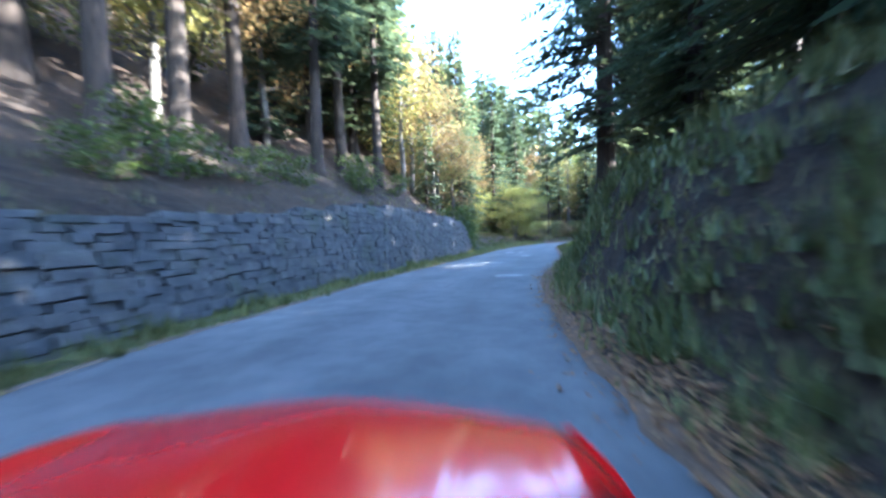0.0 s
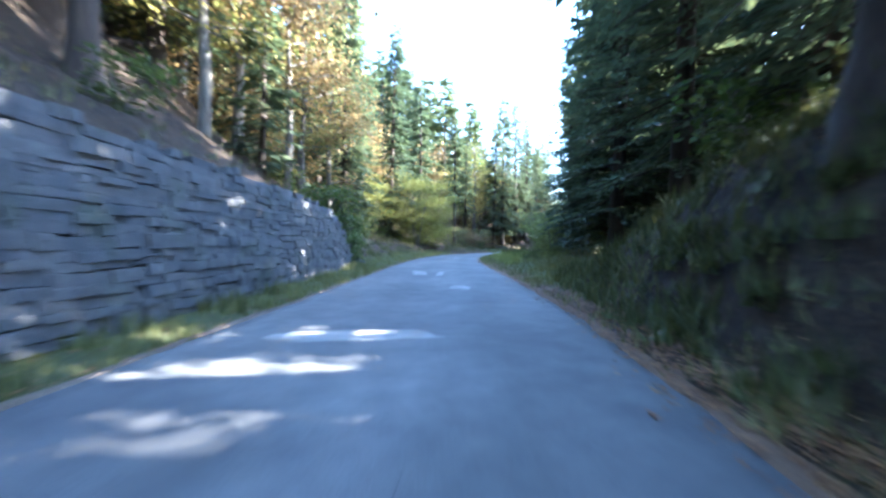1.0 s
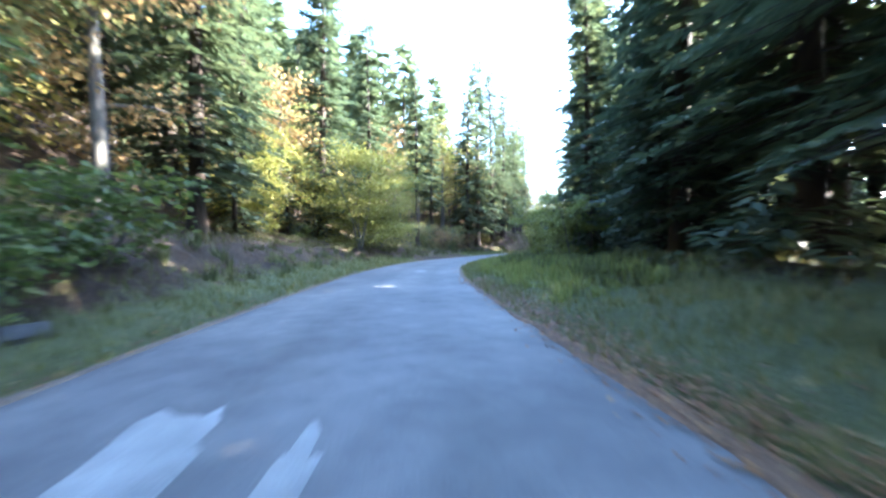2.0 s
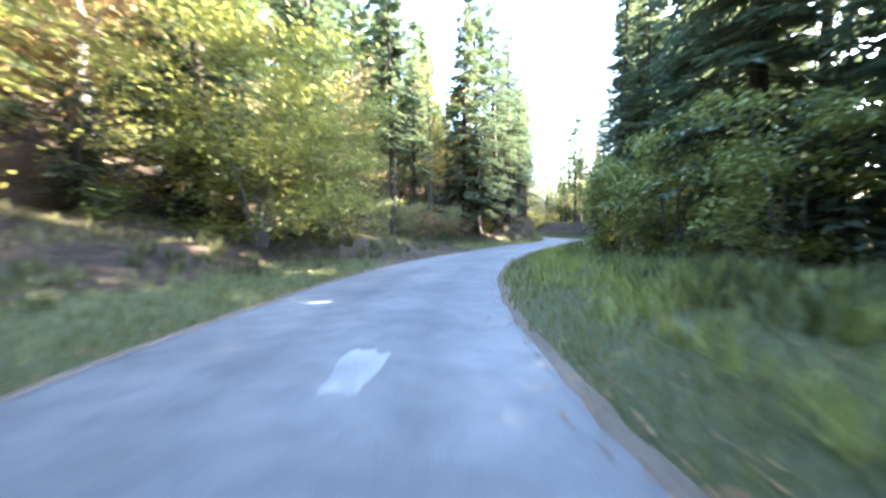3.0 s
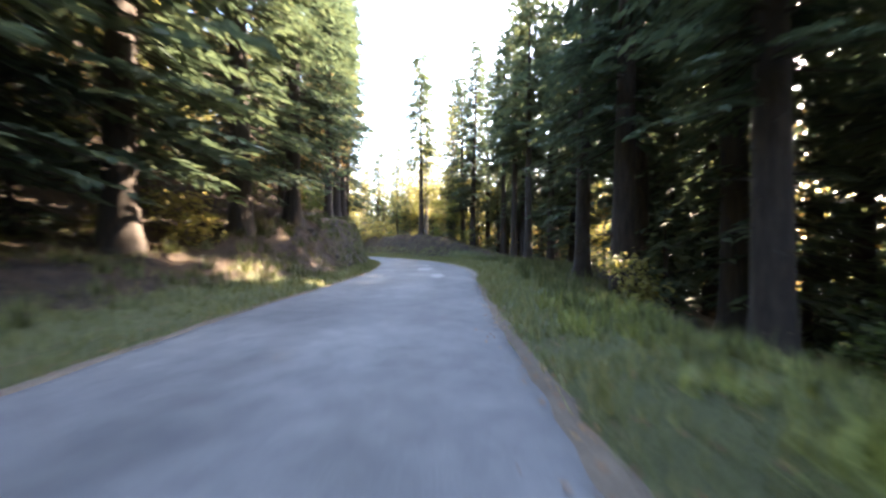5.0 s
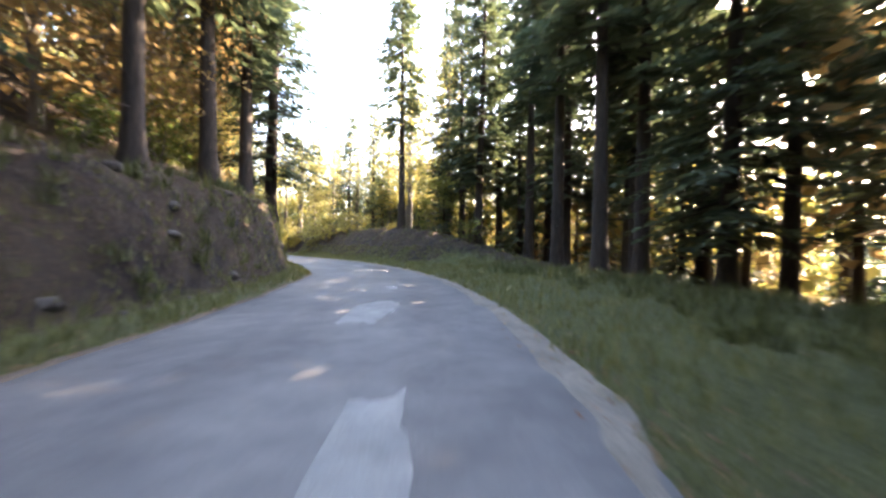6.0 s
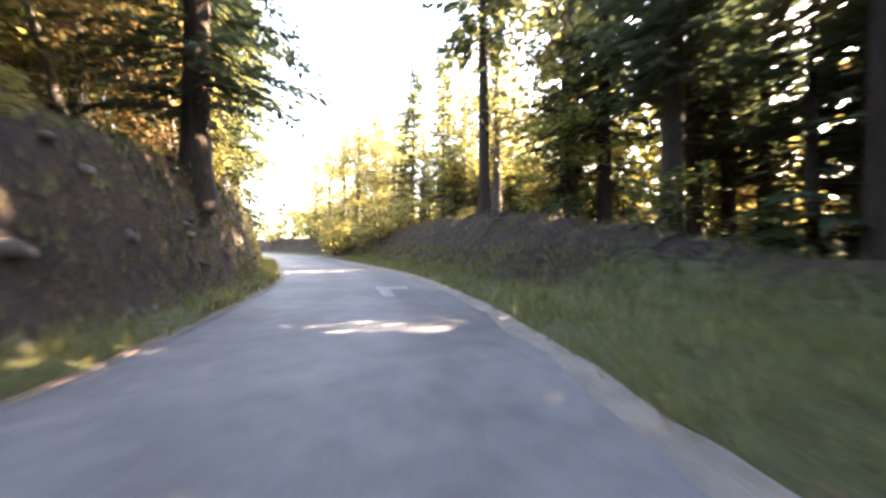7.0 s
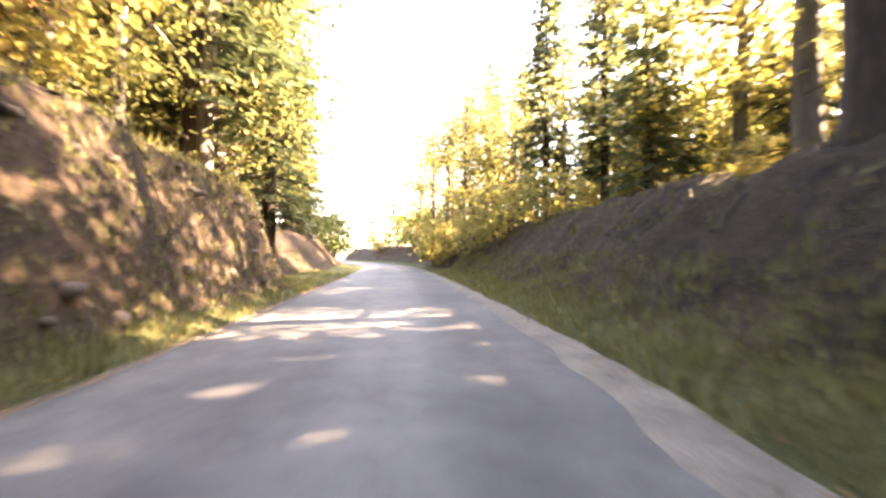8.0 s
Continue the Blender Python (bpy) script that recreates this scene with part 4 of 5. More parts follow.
def litter_place(s, r):
    if r.random() < 0.55:
        e = float(EDGE(s, 2))
        return e + r.gauss(0.1, 0.22) if r.random() < 0.5 else e + r.uniform(0, 4.5)
    e = float(EDGE(s, 1))
    return e - abs(r.gauss(0, 0.3)) if r.random() < 0.5 else e - r.uniform(0, 6)


def fallen_leaves():
    rng = random.Random(3)
    v, f = [], []
    edge_right = lambda s, r: float(EDGE(s, 2)) + r.gauss(0.3, 0.24)
    for x, y, z, c in scatter(rng, 13000, -6, 135, litter_place) + scatter(rng, 12000, -4, 40, edge_right):
        a, w = rng.uniform(0, 6.283), rng.uniform(0.022, 0.046)
        dx, dy = math.cos(a) * w, math.sin(a) * w
        z = max(z, -0.01) + 0.02
        n = len(v)
        v += [(x - dx, y - dy, z + rng.uniform(-0.01, 0.03)), (x + dy * 0.6, y - dx * 0.6, z), (x + dx, y + dy, z + rng.uniform(-0.01, 0.03)), (x - dy * 0.6, y + dx * 0.6, z)]
        f.append((n, n + 1, n + 2, n + 3))
    merged("fallen_leaves", [(np.array(v), np.array(f))], DRYLEAF, "brown and orange fallen leaves on the verge and the road's edge", "leaves")


fallen_leaves()


# ---------------------------------------------------------------- the road's edge and patches
def strip(name, s0, s1, inner, outer, lift, mat, label, kind="structure"):
    """A thin ragged band laid along the road."""
    ss = np.arange(s0, s1, 0.4)
    verts = []
    for s in ss:
        a, b = inner(s), outer(s)
        fade = min(1.0, (s - s0) / 2.0 + 0.05, (s1 - s) / 2.0 + 0.05)
        for j in range(5):
            l = a + (b - a) * (j / 4) * fade
            x, y = spot(s, l)
            edge = j in (0, 4)
            verts.append((float(x), float(y), -0.04 if edge else lift + 0.012 * noise.noise((float(x) * 4, float(y) * 4, 0))))
    faces = [(i * 5 + j, i * 5 + j + 1, i * 5 + j + 6, i * 5 + j + 5) for i in range(len(ss) - 1) for j in range(4)]
    return tagged(sheet(name, verts, faces, mat), label, "shoulder", kind=kind)


wobble = lambda s, k: 0.15 * noise.noise((s * 0.7, k, 0)) + 0.09 * noise.noise((s * 2.7, k, 4))
strip("shoulder_gravel", 86, 160, lambda s: float(EDGE(s, 2)) - 0.3 - 0.35 * float(smooth(108, 116, s)) + 1.8 * wobble(s, 1), lambda s: float(EDGE(s, 2)) + 0.25 + wobble(s, 2), 0.014, GRAVEL, "pale gravel shoulder along the asphalt")
strip("shoulder_leaves", -10, 34, lambda s: float(EDGE(s, 2)) - 0.12 + wobble(s, 3), lambda s: float(EDGE(s, 2)) + 0.28 + wobble(s, 4), 0.0, LEAFSOIL, "brown leaf-strewn soil along the asphalt")
strip("shoulder_soil", 34, 84, lambda s: float(EDGE(s, 2)) - 0.08 + wobble(s, 5), lambda s: float(EDGE(s, 2)) + 0.18 + wobble(s, 6), -0.004, SOIL, "brown soil edge between asphalt and grass")
strip("shoulder_west", -10, 140, lambda s: float(EDGE(s, 1)) + 0.06 + wobble(s, 7), lambda s: float(EDGE(s, 1)) - 0.15 + wobble(s, 8), -0.004, SOIL, "sandy brown soil edge beside the verge")


def road_patch(s, l, long, wide, turn=0.0):
    """A pale patch in the asphalt, for worn repairs and painted sun spots, with an uneven outline."""
    x, y = (float(v) for v in spot(s, l))
    h = float(np.interp(s, LS, LH)) + turn
    n = 30
    verts = [(0, 0, 0.012)]
    for ring, lift in ((0.9, 0.012), (1.0, 0.0)):
        for i in range(n):
            a = 2 * math.pi * i / n
            r = ring * (1 + 0.35 * noise.noise((math.cos(a) * 1.6 + s, math.sin(a) * 1.6, l)) + 0.18 * noise.noise((math.cos(a) * 4.5, math.sin(a) * 4.5 + s, l)))
            p = 0.6
            cx = math.copysign(abs(math.cos(a)) ** p, math.cos(a)) * wide / 2 * r
            cy = math.copysign(abs(math.sin(a)) ** p, math.sin(a)) * long / 2 * r
            verts.append((cx, cy, lift))
    faces = [(0, 1 + i, 1 + (i + 1) % n) for i in range(n)] + [(1 + i, 1 + n + i, 1 + n + (i + 1) % n, 1 + (i + 1) % n) for i in range(n)]
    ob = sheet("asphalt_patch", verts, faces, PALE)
    ob.matrix_world = pose(x, y, 0.012, 0, 0, math.degrees(h))
    return tagged(ob, "pale patch in the asphalt, for worn repairs and painted sun spots", "patch", "repair patches in the road", "structure")


def road_crack(s0, s1, l0, l1, wide):
    """A thin dark sealed crack that wanders along the road."""
    n = int((s1 - s0) / 0.25)
    verts = []
    for i in range(n + 1):
        f = i / n
        s = s0 + (s1 - s0) * f
        l = l0 + (l1 - l0) * f + 0.08 * noise.noise((s * 0.8, l0, 2)) + 0.03 * noise.noise((s * 4, l0, 7))
        w = wide * (0.6 + 0.6 * abs(noise.noise((s * 1.7, l1, 3)))) * min(1.0, 4 * f + 0.1, 4 * (1 - f) + 0.1)
        a, b = float(EDGE(s, 1)), float(EDGE(s, 2))
        u = (l - a) / (b - a)
        z = 0.035 * (1 - (2 * u - 1) ** 2) - 0.02 + 0.01
        for o in (-w, w):
            x, y = spot(s, l + o)
            verts.append((float(x), float(y), z))
    faces = [(2 * i, 2 * i + 1, 2 * i + 3, 2 * i + 2) for i in range(n)]
    tagged(sheet("road_crack", verts, faces, TAR), "dark sealed crack in the asphalt", "crack", "cracks in the road", "structure")


for row in ((9.0, 11.5, -0.85, -0.6, 0.016), (13.5, 15.0, -0.4, -0.25, 0.01)):
    road_crack(*row)
# Rows at s 86.9 and 92.3 put sun spots into the asphalt's colour.
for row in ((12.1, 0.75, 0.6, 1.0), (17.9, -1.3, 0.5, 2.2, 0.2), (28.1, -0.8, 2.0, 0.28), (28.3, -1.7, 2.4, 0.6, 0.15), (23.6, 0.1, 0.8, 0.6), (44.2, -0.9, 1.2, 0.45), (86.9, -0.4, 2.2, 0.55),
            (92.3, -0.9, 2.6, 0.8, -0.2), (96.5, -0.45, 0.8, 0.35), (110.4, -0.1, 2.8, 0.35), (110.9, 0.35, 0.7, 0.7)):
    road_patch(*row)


# ---------------------------------------------------------------- the stone wall
WALL = knots([(-6, 5.05, 1.3), (4, 4.85, 1.7), (8, 4.45, 2.05), (12, 4.25, 2.5), (16, 4.15, 2.8), (21, 4.35, 2.65), (26, 4.7, 2.5), (28, 4.9, 2.36), (28.6, 4.93, 2.0), (29.1, 4.96, 1.2), (29.6, 5.0, 0.3)])


def wall_core():
    ss = np.arange(-6, 29.7, 0.5)
    verts = []
    for s in ss:
        foot, top = float(WALL(s, 1)), float(WALL(s, 2))
        for l, z in ((foot - 0.085, -0.2), (foot - 0.085 + 0.19 * top, top - 0.05), (foot + 0.75 + 0.19 * top, top - 0.02), (foot + 0.9, -0.2)):
            x, y = spot(s, -l)
            verts.append((float(x), float(y), z))
    n = len(ss)
    faces = [(i * 4 + j, i * 4 + 4 + j, i * 4 + 4 + (j + 1) % 4, i * 4 + (j + 1) % 4) for i in range(n - 1) for j in range(4)]
    faces += [(3, 2, 1, 0), (n * 4 - 4, n * 4 - 3, n * 4 - 2, n * 4 - 1)]
    me = mesh_of("wall_roadside", verts, faces, JOINT)
    return tagged(new("wall_roadside", me), "grey retaining wall of rough flat stones laid dry", "wall", kind="structure")


def stone_mesh(rng):
    """A rough stone in a unit box: width x, depth y (face to -y), height z."""
    def ring(y, k, j):
        return [(sx * 0.5 * k + rng.uniform(-j, j), y + rng.uniform(-j, j) * 0.22, sz * 0.5 * k + rng.uniform(-j, j)) for sx, sz in ((-1, -1), (1, -1), (1, 1), (-1, 1))]
    v = ring(0.5, 0.96, 0.02) + ring(-0.45, 1.0, 0.07) + ring(-0.48, 0.965, 0.06)
    v.append((rng.uniform(-0.2, 0.2), -0.483 + rng.uniform(-0.015, 0.015), rng.uniform(-0.3, 0.3)))
    f = [(a + k, a + (k + 1) % 4, a + 4 + (k + 1) % 4, a + 4 + k) for a in (0, 4) for k in range(4)] + [(8 + k, 8 + (k + 1) % 4, 12) for k in range(4)]
    return mesh_of("stone", v, f, STONE)


def stone_wall():
    core = wall_core()
    rng = random.Random(9)
    forms = [stone_mesh(rng) for _ in range(10)]
    loose, count = [], 0
    z = 0.05
    while z < 2.8:
        tall = rng.choice((0.1, 0.13, 0.16, 0.19, 0.22))
        s = -6 + rng.uniform(0, 0.4)
        while s < 31:
            wide = rng.choice((0.2, 0.28, 0.36, 0.45, 0.6)) * rng.uniform(0.8, 1.2)
            mid = s + wide / 2
            foot, top = float(WALL(mid, 1)), float(WALL(mid, 2))
            s += wide
            if z + tall * 0.6 > top + rng.uniform(-0.05, 0.1):
                continue
            x, y = spot(mid, -(foot + 0.19 * z + 0.02 + rng.uniform(-0.02, 0.03)))
            h = math.degrees(float(np.interp(mid, LS, LH)) + math.atan2(float(WALL(mid + 0.5, 1) - WALL(mid - 0.5, 1)), 1.0))
            m = pose(float(x), float(y), z + tall / 2 + 0.09 * noise.noise((mid * 0.7, z * 0.6, 0)) + rng.uniform(-0.02, 0.02), -11 + rng.uniform(-1.5, 1.5), rng.uniform(-3, 3), h + 90 + rng.uniform(-2, 2)) @ Matrix.Diagonal((wide * 1.03, 0.34, tall * rng.uniform(0.99, 1.12), 1))
            form = rng.choice(forms)
            if 7 < mid < 23 and count < 300 and 0.2 < z < 2.4 and rng.random() < 0.8:
                ob = new("stone", form)
                ob.parent = core
                ob.matrix_basis = m
                count += 1
            else:
                v, f = arrays(form)
                loose.append((v @ np.array(m.to_3x3()).T + np.array(m.translation), f))
        z += tall
    rest = merged("wall_stones", loose, STONE, "rough grey stones of the wall's further courses", "")
    rest.data.shade_flat()
    rest.parent = core


stone_wall()


# ---------------------------------------------------------------- roots, stones and a fallen trunk on the banks
def bank_roots():
    rng = random.Random(14)
    verts, faces = [], []
    for _ in range(60):
        s, side = (rng.uniform(94, 124), -1) if rng.random() < 0.6 else (rng.uniform(2, 22), 1) if rng.random() < 0.5 else (rng.uniform(106, 126), 1)
        k = LEFT if side < 0 else RIGHT
        v, b = float(k(s, 1)), float(k(s, 3))
        pts, drift = [], rng.uniform(-0.5, 0.5)
        for i in range(7):
            f = i / 6
            ss, l = s + drift * f + 0.12 * math.sin(f * 7 + s), side * (b + 0.3 - f * (b - v) * rng.uniform(0.55, 0.75))
            x, y = spot(ss, l)
            pts.append(Vector((float(x), float(y), ground_z(ss, l) + 0.03)))
        r = rng.uniform(0.02, 0.06)
        tube(verts, faces, pts, [r * (1.2 - 0.16 * i) for i in range(7)], 5)
    me = mesh_of("bank_roots", verts, faces, BARK, True)
    tagged(new("bank_roots", me), "bare brown roots hanging down the earth banks", "roots", kind="stuff")


def bank_rocks():
    rng = random.Random(15)
    base = bmesh.new()
    bmesh.ops.create_icosphere(base, subdivisions=2, radius=1)
    form = [(v.co.copy()) for v in base.verts]
    tris = np.array([[v.index for v in f.verts] for f in base.faces])
    base.free()
    parts = []
    for i in range(90):
        s, side = rng.uniform(88, 126), -1
        k = LEFT if side < 0 else RIGHT
        l = side * rng.uniform(float(k(s, 1)) - 0.1, float(k(s, 3)))
        x, y = spot(s, l)
        c = rng.uniform(0.05, 0.17)
        vs = [co * (c * (1 + 0.45 * noise.noise(co * 1.3 + Vector((i, 0, 0))))) for co in form]
        sq = (rng.uniform(0.8, 1.5), rng.uniform(0.8, 1.5), rng.uniform(0.6, 1.0))
        parts.append((np.array([(q.x * sq[0], q.y * sq[1], q.z * sq[2]) for q in vs]) + np.array([float(x), float(y), ground_z(s, l) - 0.35 * c]), tris))
    merged("bank_rocks", parts, STONE_BROWN, "brown stones stuck in the earth banks", "stones")


def fallen_trunk():
    """A reddish broken trunk that leans out of the hollow, with torn roots at its foot."""
    rng = random.Random(16)
    s, l = 70.5, 7.4
    x, y = (float(v) for v in spot(s, l))
    z = ground_z(s, l)
    h = float(np.interp(s, LS, LH))
    ahead, right = Vector((-math.sin(h), math.cos(h), 0)), Vector((math.cos(h), math.sin(h), 0))
    ob = tagged(new("fallen_trunk"), "broken reddish tree trunk leaning in the hollow beside the verge", "trunk")
    ob.location = (x, y, z)
    verts, faces = [], []
    axis = (ahead * 0.25 + right * 0.75 + Vector((0, 0, 1.1))).normalized()
    pts = [axis * (0.45 * i) - Vector((0, 0, 0.2)) + Vector((rng.uniform(-0.04, 0.04), rng.uniform(-0.04, 0.04), 0)) for i in range(9)]
    tube(verts, faces, pts, [0.34, 0.27, 0.23, 0.21, 0.2, 0.19, 0.18, 0.15, 0.05], 10)
    part("stem", mesh_of("stem", verts, faces, REDBARK, True), ob)
    for i in range(7):
        verts, faces = [], []
        a = 6.283 * i / 7
        d = right * math.cos(a) + ahead * math.sin(a)
        tube(verts, faces, [d * 0.15 + Vector((0, 0, 0.15)), d * 0.5 + Vector((0, 0, 0.12 * rng.random())), d * rng.uniform(0.8, 1.2) + Vector((0, 0, -0.2))], [0.12, 0.08, 0.02], 6)
        part("root", mesh_of("root", verts, faces, REDBARK, True), ob)


bank_roots()
bank_rocks()
fallen_trunk()


# ---------------------------------------------------------------- the red roadster at the start of the drive
def gloss(name, colour, rough=0.2, metal=0.0, coat=0.0):
    m, t, b = material(name)
    n = noise_tex(t, 14, 5, 0.6, place_coords(t))
    lo, hi = tuple(c * 0.9 for c in colour), tuple(min(1.0, c * 1.08) for c in colour)
    t.links.new(ramp(t, n.outputs[0], [(0.3, lo), (0.7, hi)]).outputs[0], b.inputs["Base Color"])
    b.inputs["Roughness"].default_value, b.inputs["Metallic"].default_value, b.inputs["Coat Weight"].default_value = rough, metal, coat
    b.inputs["Coat Roughness"].default_value = 0.04
    return m


def clear_glass():
    m, t, b = material("car_glass")
    b.inputs["Base Color"].default_value = (0.85, 0.9, 0.88, 1)
    b.inputs["Roughness"].default_value, b.inputs["Transmission Weight"].default_value, b.inputs["IOR"].default_value = 0.02, 1.0, 1.1
    return m


def roadster():
    RED, BLACK, RUBBER, CHROME, GLASS, LAMP = (gloss("red_paint", (0.72, 0.008, 0.01), 0.2, 0.0, 1.0), gloss("black_vinyl", (0.02, 0.02, 0.024), 0.5), gloss("tyre_rubber", (0.022, 0.022, 0.022), 0.85),
                                               gloss("chrome", (0.75, 0.75, 0.76), 0.12, 1.0), clear_glass(), gloss("lamp_glass", (0.8, 0.8, 0.78), 0.1, 0.0, 1.0))
    car = tagged(new("roadster"), "glossy red open two-seat roadster standing on the asphalt", "car")

    def add(name, verts, faces, mat, parent=car, label="", soft=True):
        return part(name, mesh_of(name, verts, faces, mat, soft), parent, label)

    # half-width, shoulder height, crown height along the length
    rows = [(1.78, 0.56, 0.4, 0.42), (1.72, 0.64, 0.48, 0.51), (1.58, 0.73, 0.58, 0.62), (1.3, 0.79, 0.7, 0.74), (0.95, 0.81, 0.75, 0.8), (0.72, 0.81, 0.765, 0.83)]
    at = np.array(rows)  # along y

    def shape(y):
        o = np.argsort(at[:, 0])
        return [float(np.interp(y, at[o, 0], at[o, k])) for k in (1, 2, 3)]

    def crown(y, u):
        """The bonnet's height at u from -1 to 1 across."""
        w, zs, zc = shape(y)
        bulge = 0.022 * math.exp(-((u / 0.28) ** 2)) * min(1, max(0, (1.7 - y) / 0.5))
        wing = 0.032 * math.exp(-(((abs(u) - 0.89) / 0.1) ** 2)) * min(1, max(0, (1.5 - y) / 0.4))
        return zs - 0.02 + (zc - zs + 0.02) * (1 - abs(u) ** 2.3) + bulge + wing

    ys = [1.78, 1.75, 1.7, 1.64, 1.56, 1.46, 1.34, 1.2, 1.05, 0.9, 0.78]
    us = [-1 + 2 * j / 80 for j in range(81)]

    def panel(u0, u1, y0, y1, lift):
        cols = [u for u in us if u0 - 1e-6 <= u <= u1 + 1e-6]
        rws = [y for y in ys if y1 <= y <= y0]
        v = [(shape(y)[0] * u, y - 0.2 * abs(u) ** 3 * min(1, max(0, (y - 0.85) / 0.85)) + (0.2 * u * u - 0.16 if y < 0.8 else 0), crown(y, u) + lift) for y in rws for u in cols]
        n = len(cols)
        f = [(i * n + j, i * n + j + 1, i * n + n + j + 1, i * n + n + j) for i in range(len(rws) - 1) for j in range(n - 1)]
        return v, f

    add("bonnet", *panel(-0.8, 0.8, 1.7, 0.7, 0.0), RED, label="glossy red bonnet with a raised centre")
    add("front_wing", *panel(0.8, 1.0, 1.8, 0.7, 0.0), RED)
    add("front_wing", *panel(-1.0, -0.8, 1.8, 0.7, 0.0), RED)
    add("nose", *panel(-0.8, 0.8, 1.8, 1.7, 0.0), RED)
    # lower body: side walls lofted from nose to tail
    side_rows = [(1.78, 0.56, 0.4), (1.72, 0.64, 0.48), (1.58, 0.73, 0.58), (1.3, 0.79, 0.7), (0.95, 0.81, 0.75), (0.78, 0.81, 0.76), (0.3, 0.81, 0.78), (-0.6, 0.81, 0.77), (-1.2, 0.8, 0.78), (-1.7, 0.74, 0.76), (-2.05, 0.6, 0.68)]
    for sg in (-1, 1):
        v, n = [], 5
        for y, w, z in side_rows:
            yy = y - 0.2 * min(1, max(0, (y - 0.85) / 0.85))
            for k, (a, b) in enumerate(((0.93, 0.2), (0.99, 0.3), (1.02, 0.45), (1.01, None), (1.0, -1))):
                v.append((sg * w * a, yy, z if b == -1 else 0.5 * (0.45 + z) if b is None else min(b, z - 0.02 * (4 - k))))
        f = [(i * n + j, i * n + j + 1, i * n + n + j + 1, i * n + n + j) for i in range(len(side_rows) - 1) for j in range(n - 1)]
        add("side_panel", v, f, RED)
    # front and rear ends
    add("front_bumper", [(x * 0.52, 1.67 + 0.1 * (1 - x * x), z) for z in (0.2, 0.3, 0.44) for x in (-1, -0.5, 0, 0.5, 1)], [(r * 5 + j, r * 5 + j + 1, r * 5 + 6 + j, r * 5 + 5 + j) for r in range(2) for j in range(4)], RED)
    add("grille", [(x * 0.3, 1.775 - 0.05 * x * x, z) for z in (0.24, 0.34) for x in (-1, 0, 1)], [(0, 1, 4, 3), (1, 2, 5, 4)], BLACK, label="black air intake")
    add("rear_bumper", [(x * 0.62, -2.02 - 0.1 * (1 - x * x), z) for z in (0.22, 0.45, 0.68) for x in (-1, -0.5, 0, 0.5, 1)], [(r * 5 + j, r * 5 + j + 1, r * 5 + 6 + j, r * 5 + 5 + j) for r in range(2) for j in range(4)], RED)
    v = [(x * (0.8 if y > -1.5 else 0.72 if y > -1.9 else 0.6), y, 0.78 + 0.04 * (1 - x * x) - (0.05 if y < -1.6 else 0) - (0.05 if y < -1.9 else 0)) for y in (-0.95, -1.3, -1.7, -2.08) for x in (-1, -0.5, 0, 0.5, 1)]
    add("boot_lid", v, [(r * 5 + j, r * 5 + j + 1, r * 5 + 6 + j, r * 5 + 5 + j) for r in range(3) for j in range(4)], RED)
    add("floor_pan", [(-0.74, 1.6, 0.2), (0.74, 1.6, 0.2), (0.74, -2.0, 0.2), (-0.74, -2.0, 0.2)], [(0, 1, 2, 3)], BLACK, soft=False)
    # dark scuttle, dashboard and cabin
    v = [(x * 0.78, y - 0.1 * (1 - x * x) * (1 if y > 0.6 else 0.6), z + 0.045 * (1 - x * x)) for y, z in ((0.9, 0.715), (0.72, 0.765), (0.5, 0.79), (0.3, 0.8), (0.24, 0.62)) for x in (-1, -0.6, -0.2, 0.2, 0.6, 1)]
    add("scuttle", v, [(r * 6 + j, r * 6 + j + 1, r * 6 + 7 + j, r * 6 + 6 + j) for r in range(4) for j in range(5)], BLACK, label="dark scuttle panel below the windscreen")
    tv, tf = [], []
    tube(tv, tf, [Vector((-0.7, 0.56, 0.83)), Vector((-0.35, 0.5, 0.86)), Vector((0.1, 0.49, 0.87))], [0.011, 0.01, 0.008], 6)
    add("wiper", tv, tf, BLACK)
    v = [(x * 0.7, y, z) for y, z in ((0.42, 0.8), (0.2, 0.96), (0.04, 1.07)) for x in (-1, -0.5, 0, 0.5, 1)]
    v = [(x * (1 - 0.16 * (y < 0.1)), y - 0.06 * (abs(x) / 0.7) ** 2, z) for x, y, z in v]
    glass = add("windscreen", v, [(r * 5 + j, r * 5 + j + 1, r * 5 + 6 + j, r * 5 + 5 + j) for r in range(2) for j in range(4)], GLASS, label="clear raked windscreen")
    glass.visible_shadow = False
    tv, tf = [], []
    tube(tv, tf, [Vector((-0.71, 0.36, 0.8)), Vector((-0.61, -0.02, 1.07)), Vector((-0.3, 0.035, 1.085)), Vector((0.3, 0.035, 1.085)), Vector((0.61, -0.02, 1.07)), Vector((0.71, 0.36, 0.8))], [0.02] * 6, 8)
    add("windscreen_frame", tv, tf, BLACK)
    for x in (-0.36, 0.36):
        v, f = [], []
        tube(v, f, [Vector((x, -0.75, 0.4)), Vector((x, -0.8, 0.65)), Vector((x, -0.9, 0.95))], [0.23, 0.22, 0.14], 10)
        f.append(tuple(range(len(v) - 10, len(v))))
        tube(v, f, [Vector((x, -0.72, 0.36)), Vector((x, -0.3, 0.38)), Vector((x, -0.2, 0.36))], [0.2, 0.22, 0.16], 10)
        add("seat", v, f, BLACK, label="black leather seat")
    tv, tf = [], []
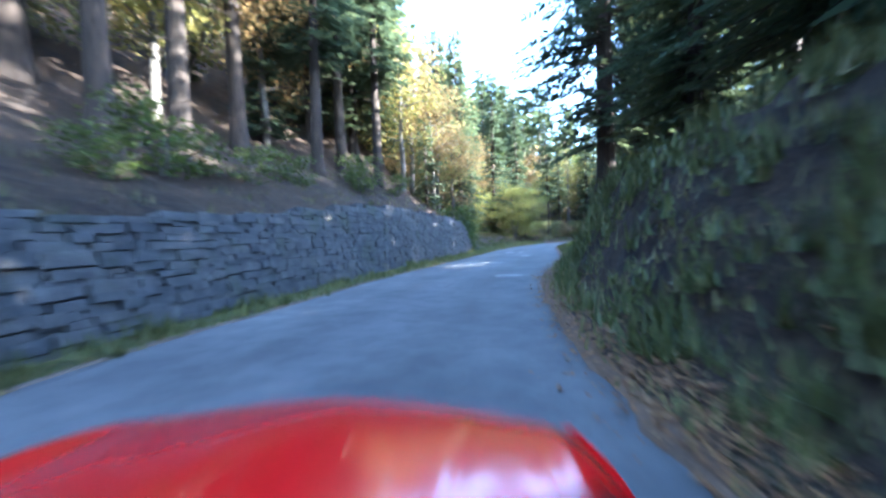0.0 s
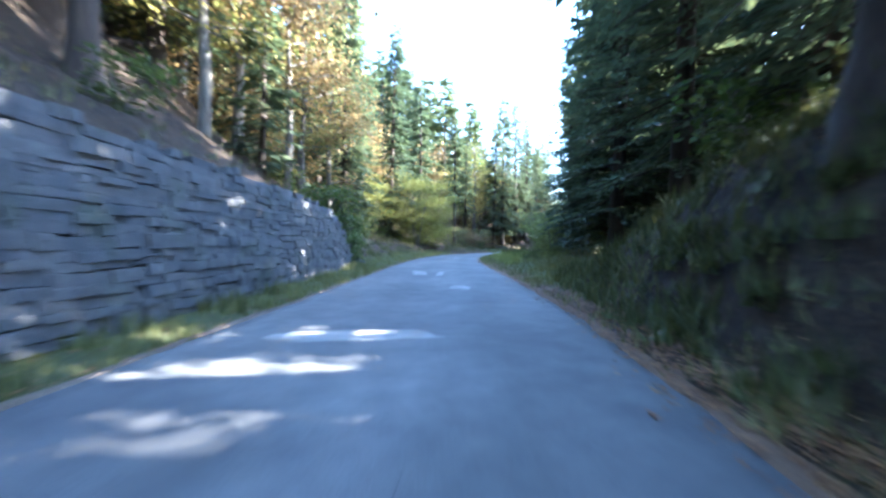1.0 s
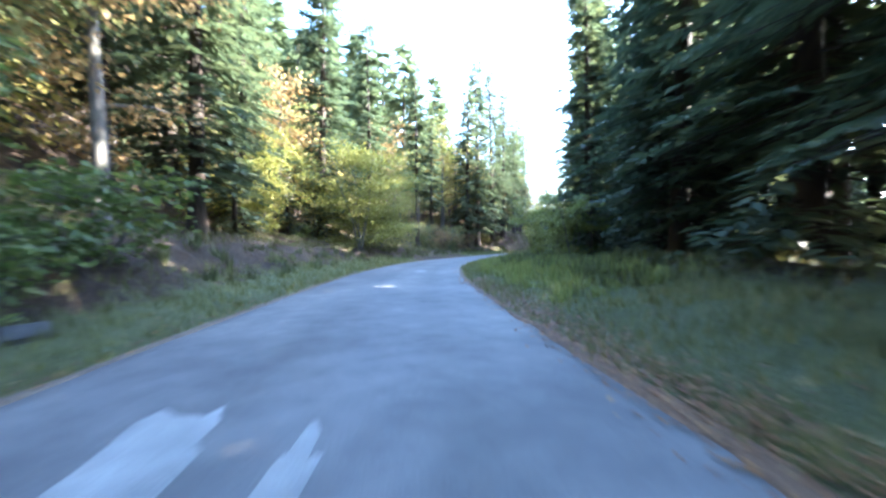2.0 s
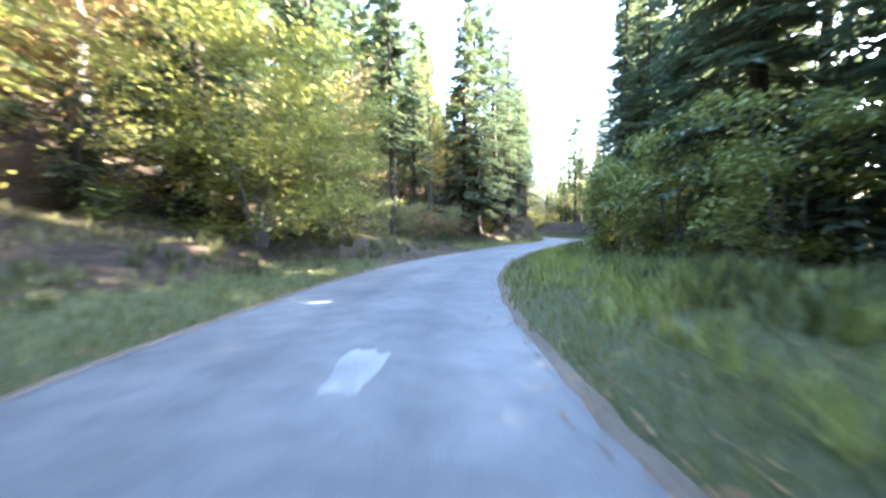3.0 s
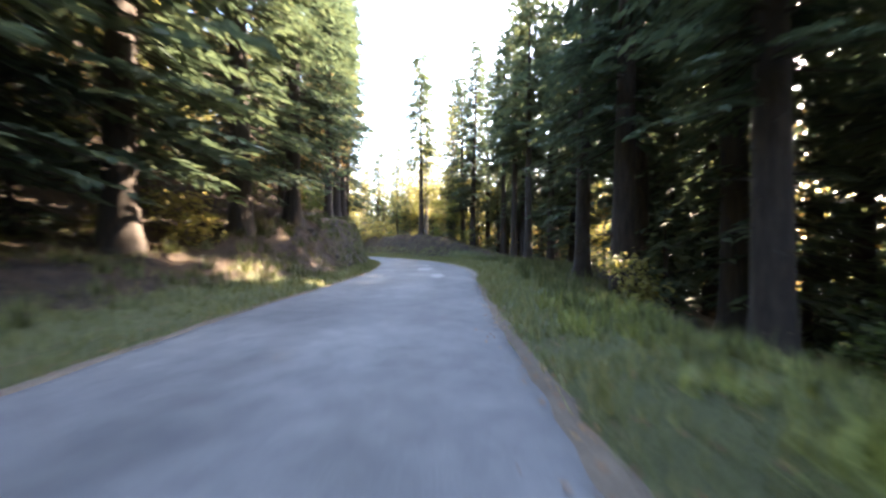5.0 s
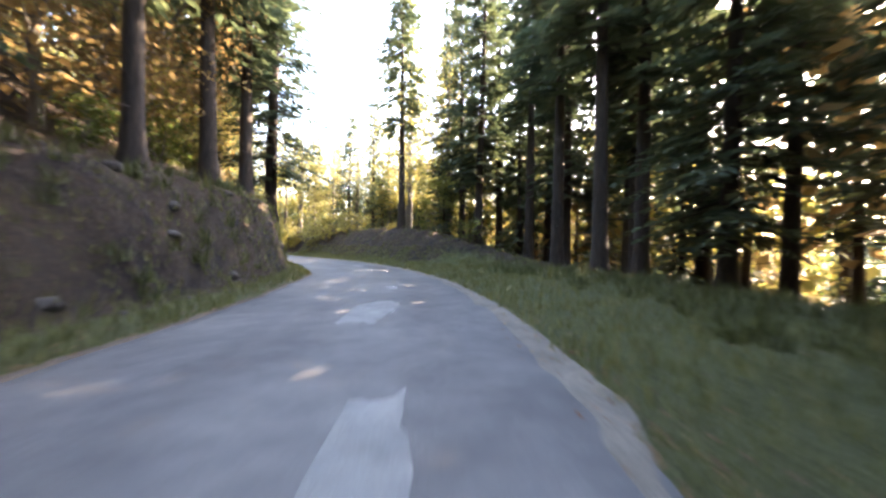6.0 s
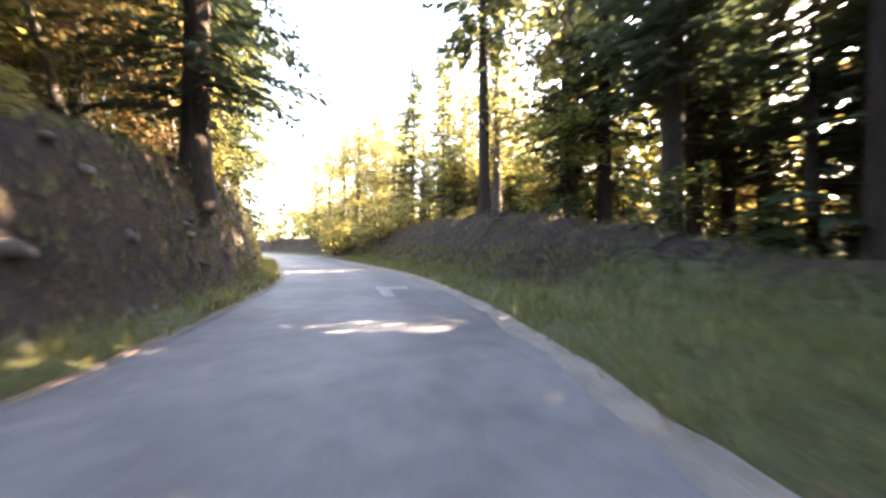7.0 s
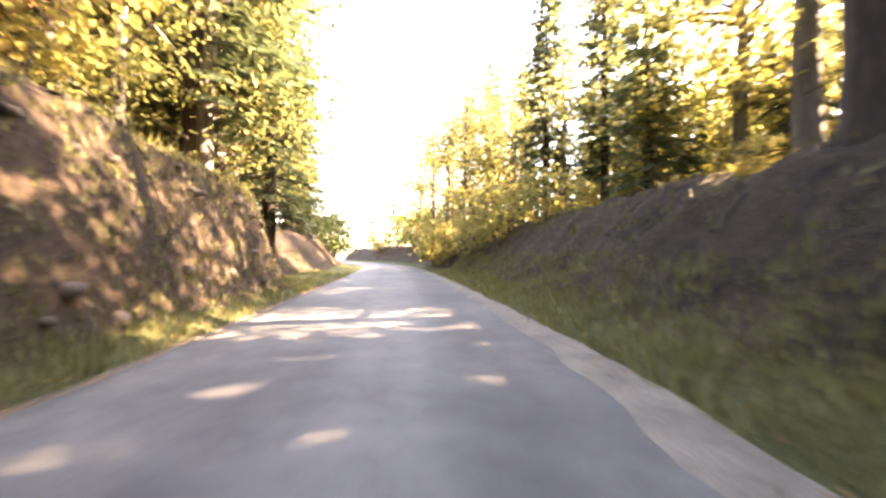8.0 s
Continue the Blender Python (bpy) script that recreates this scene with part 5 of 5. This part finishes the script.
    ring = [Vector((-0.36 + 0.18 * math.cos(a), 0.02 + 0.06 * math.sin(a), 0.72 + 0.17 * math.sin(a))) for a in (6.2832 * i / 16 for i in range(17))]
    tube(tv, tf, ring, [0.014] * 17, 6)
    add("steering_wheel", tv, tf, BLACK)
    # lamps, mirrors, wheels
    ball = bmesh.new()
    bmesh.ops.create_uvsphere(ball, u_segments=16, v_segments=10, radius=1)
    bv, bf = [v.co.copy() for v in ball.verts], [tuple(v.index for v in f.verts) for f in ball.faces]
    ball.free()
    for sg in (-1, 1):
        add("headlamp", [(sg * 0.56 + q.x * 0.11, 1.6 + q.y * 0.07, 0.47 + q.z * 0.06) for q in bv], bf, LAMP, label="clear oval headlamp")
        add("tail_lamp", [(sg * 0.5 + q.x * 0.12, -2.06 + q.y * 0.04, 0.58 + q.z * 0.06) for q in bv], bf, RED, label="red tail lamp")
        add("mirror", [(sg * 0.9 + q.x * 0.09, 0.2 + q.y * 0.06, 0.88 + q.z * 0.06) for q in bv], bf, RED)
        for y in (1.12, -1.22):
            tv, tf = [], []
            for rr, xx in ((0.19, -0.09), (0.28, -0.1), (0.3, -0.06), (0.3, 0.06), (0.28, 0.1), (0.19, 0.09)):
                for i in range(24):
                    a = 6.2832 * i / 24
                    tv.append((sg * 0.72 + xx, y + rr * math.cos(a), 0.3 + rr * math.sin(a)))
            tf = [(r * 24 + i, r * 24 + (i + 1) % 24, ((r + 1) % 6) * 24 + (i + 1) % 24, ((r + 1) % 6) * 24 + i) for r in range(6) for i in range(24)]
            wheel = add("wheel", tv, tf, RUBBER, label="black tyre on a bright spoked rim")
            rv, rf = [], []
            for i in range(10):
                a = 6.2832 * i / 10
                tube(rv, rf, [Vector((sg * 0.8, y, 0.3)), Vector((sg * 0.79, y + 0.19 * math.cos(a), 0.3 + 0.19 * math.sin(a)))], [0.02, 0.014], 6)
            part("rim", mesh_of("rim", rv, rf, CHROME, True), wheel, "bright metal spoked rim")
    car.matrix_world = pose(-0.5, 0.0, 0.0, 0, 0, -6)


roadster()
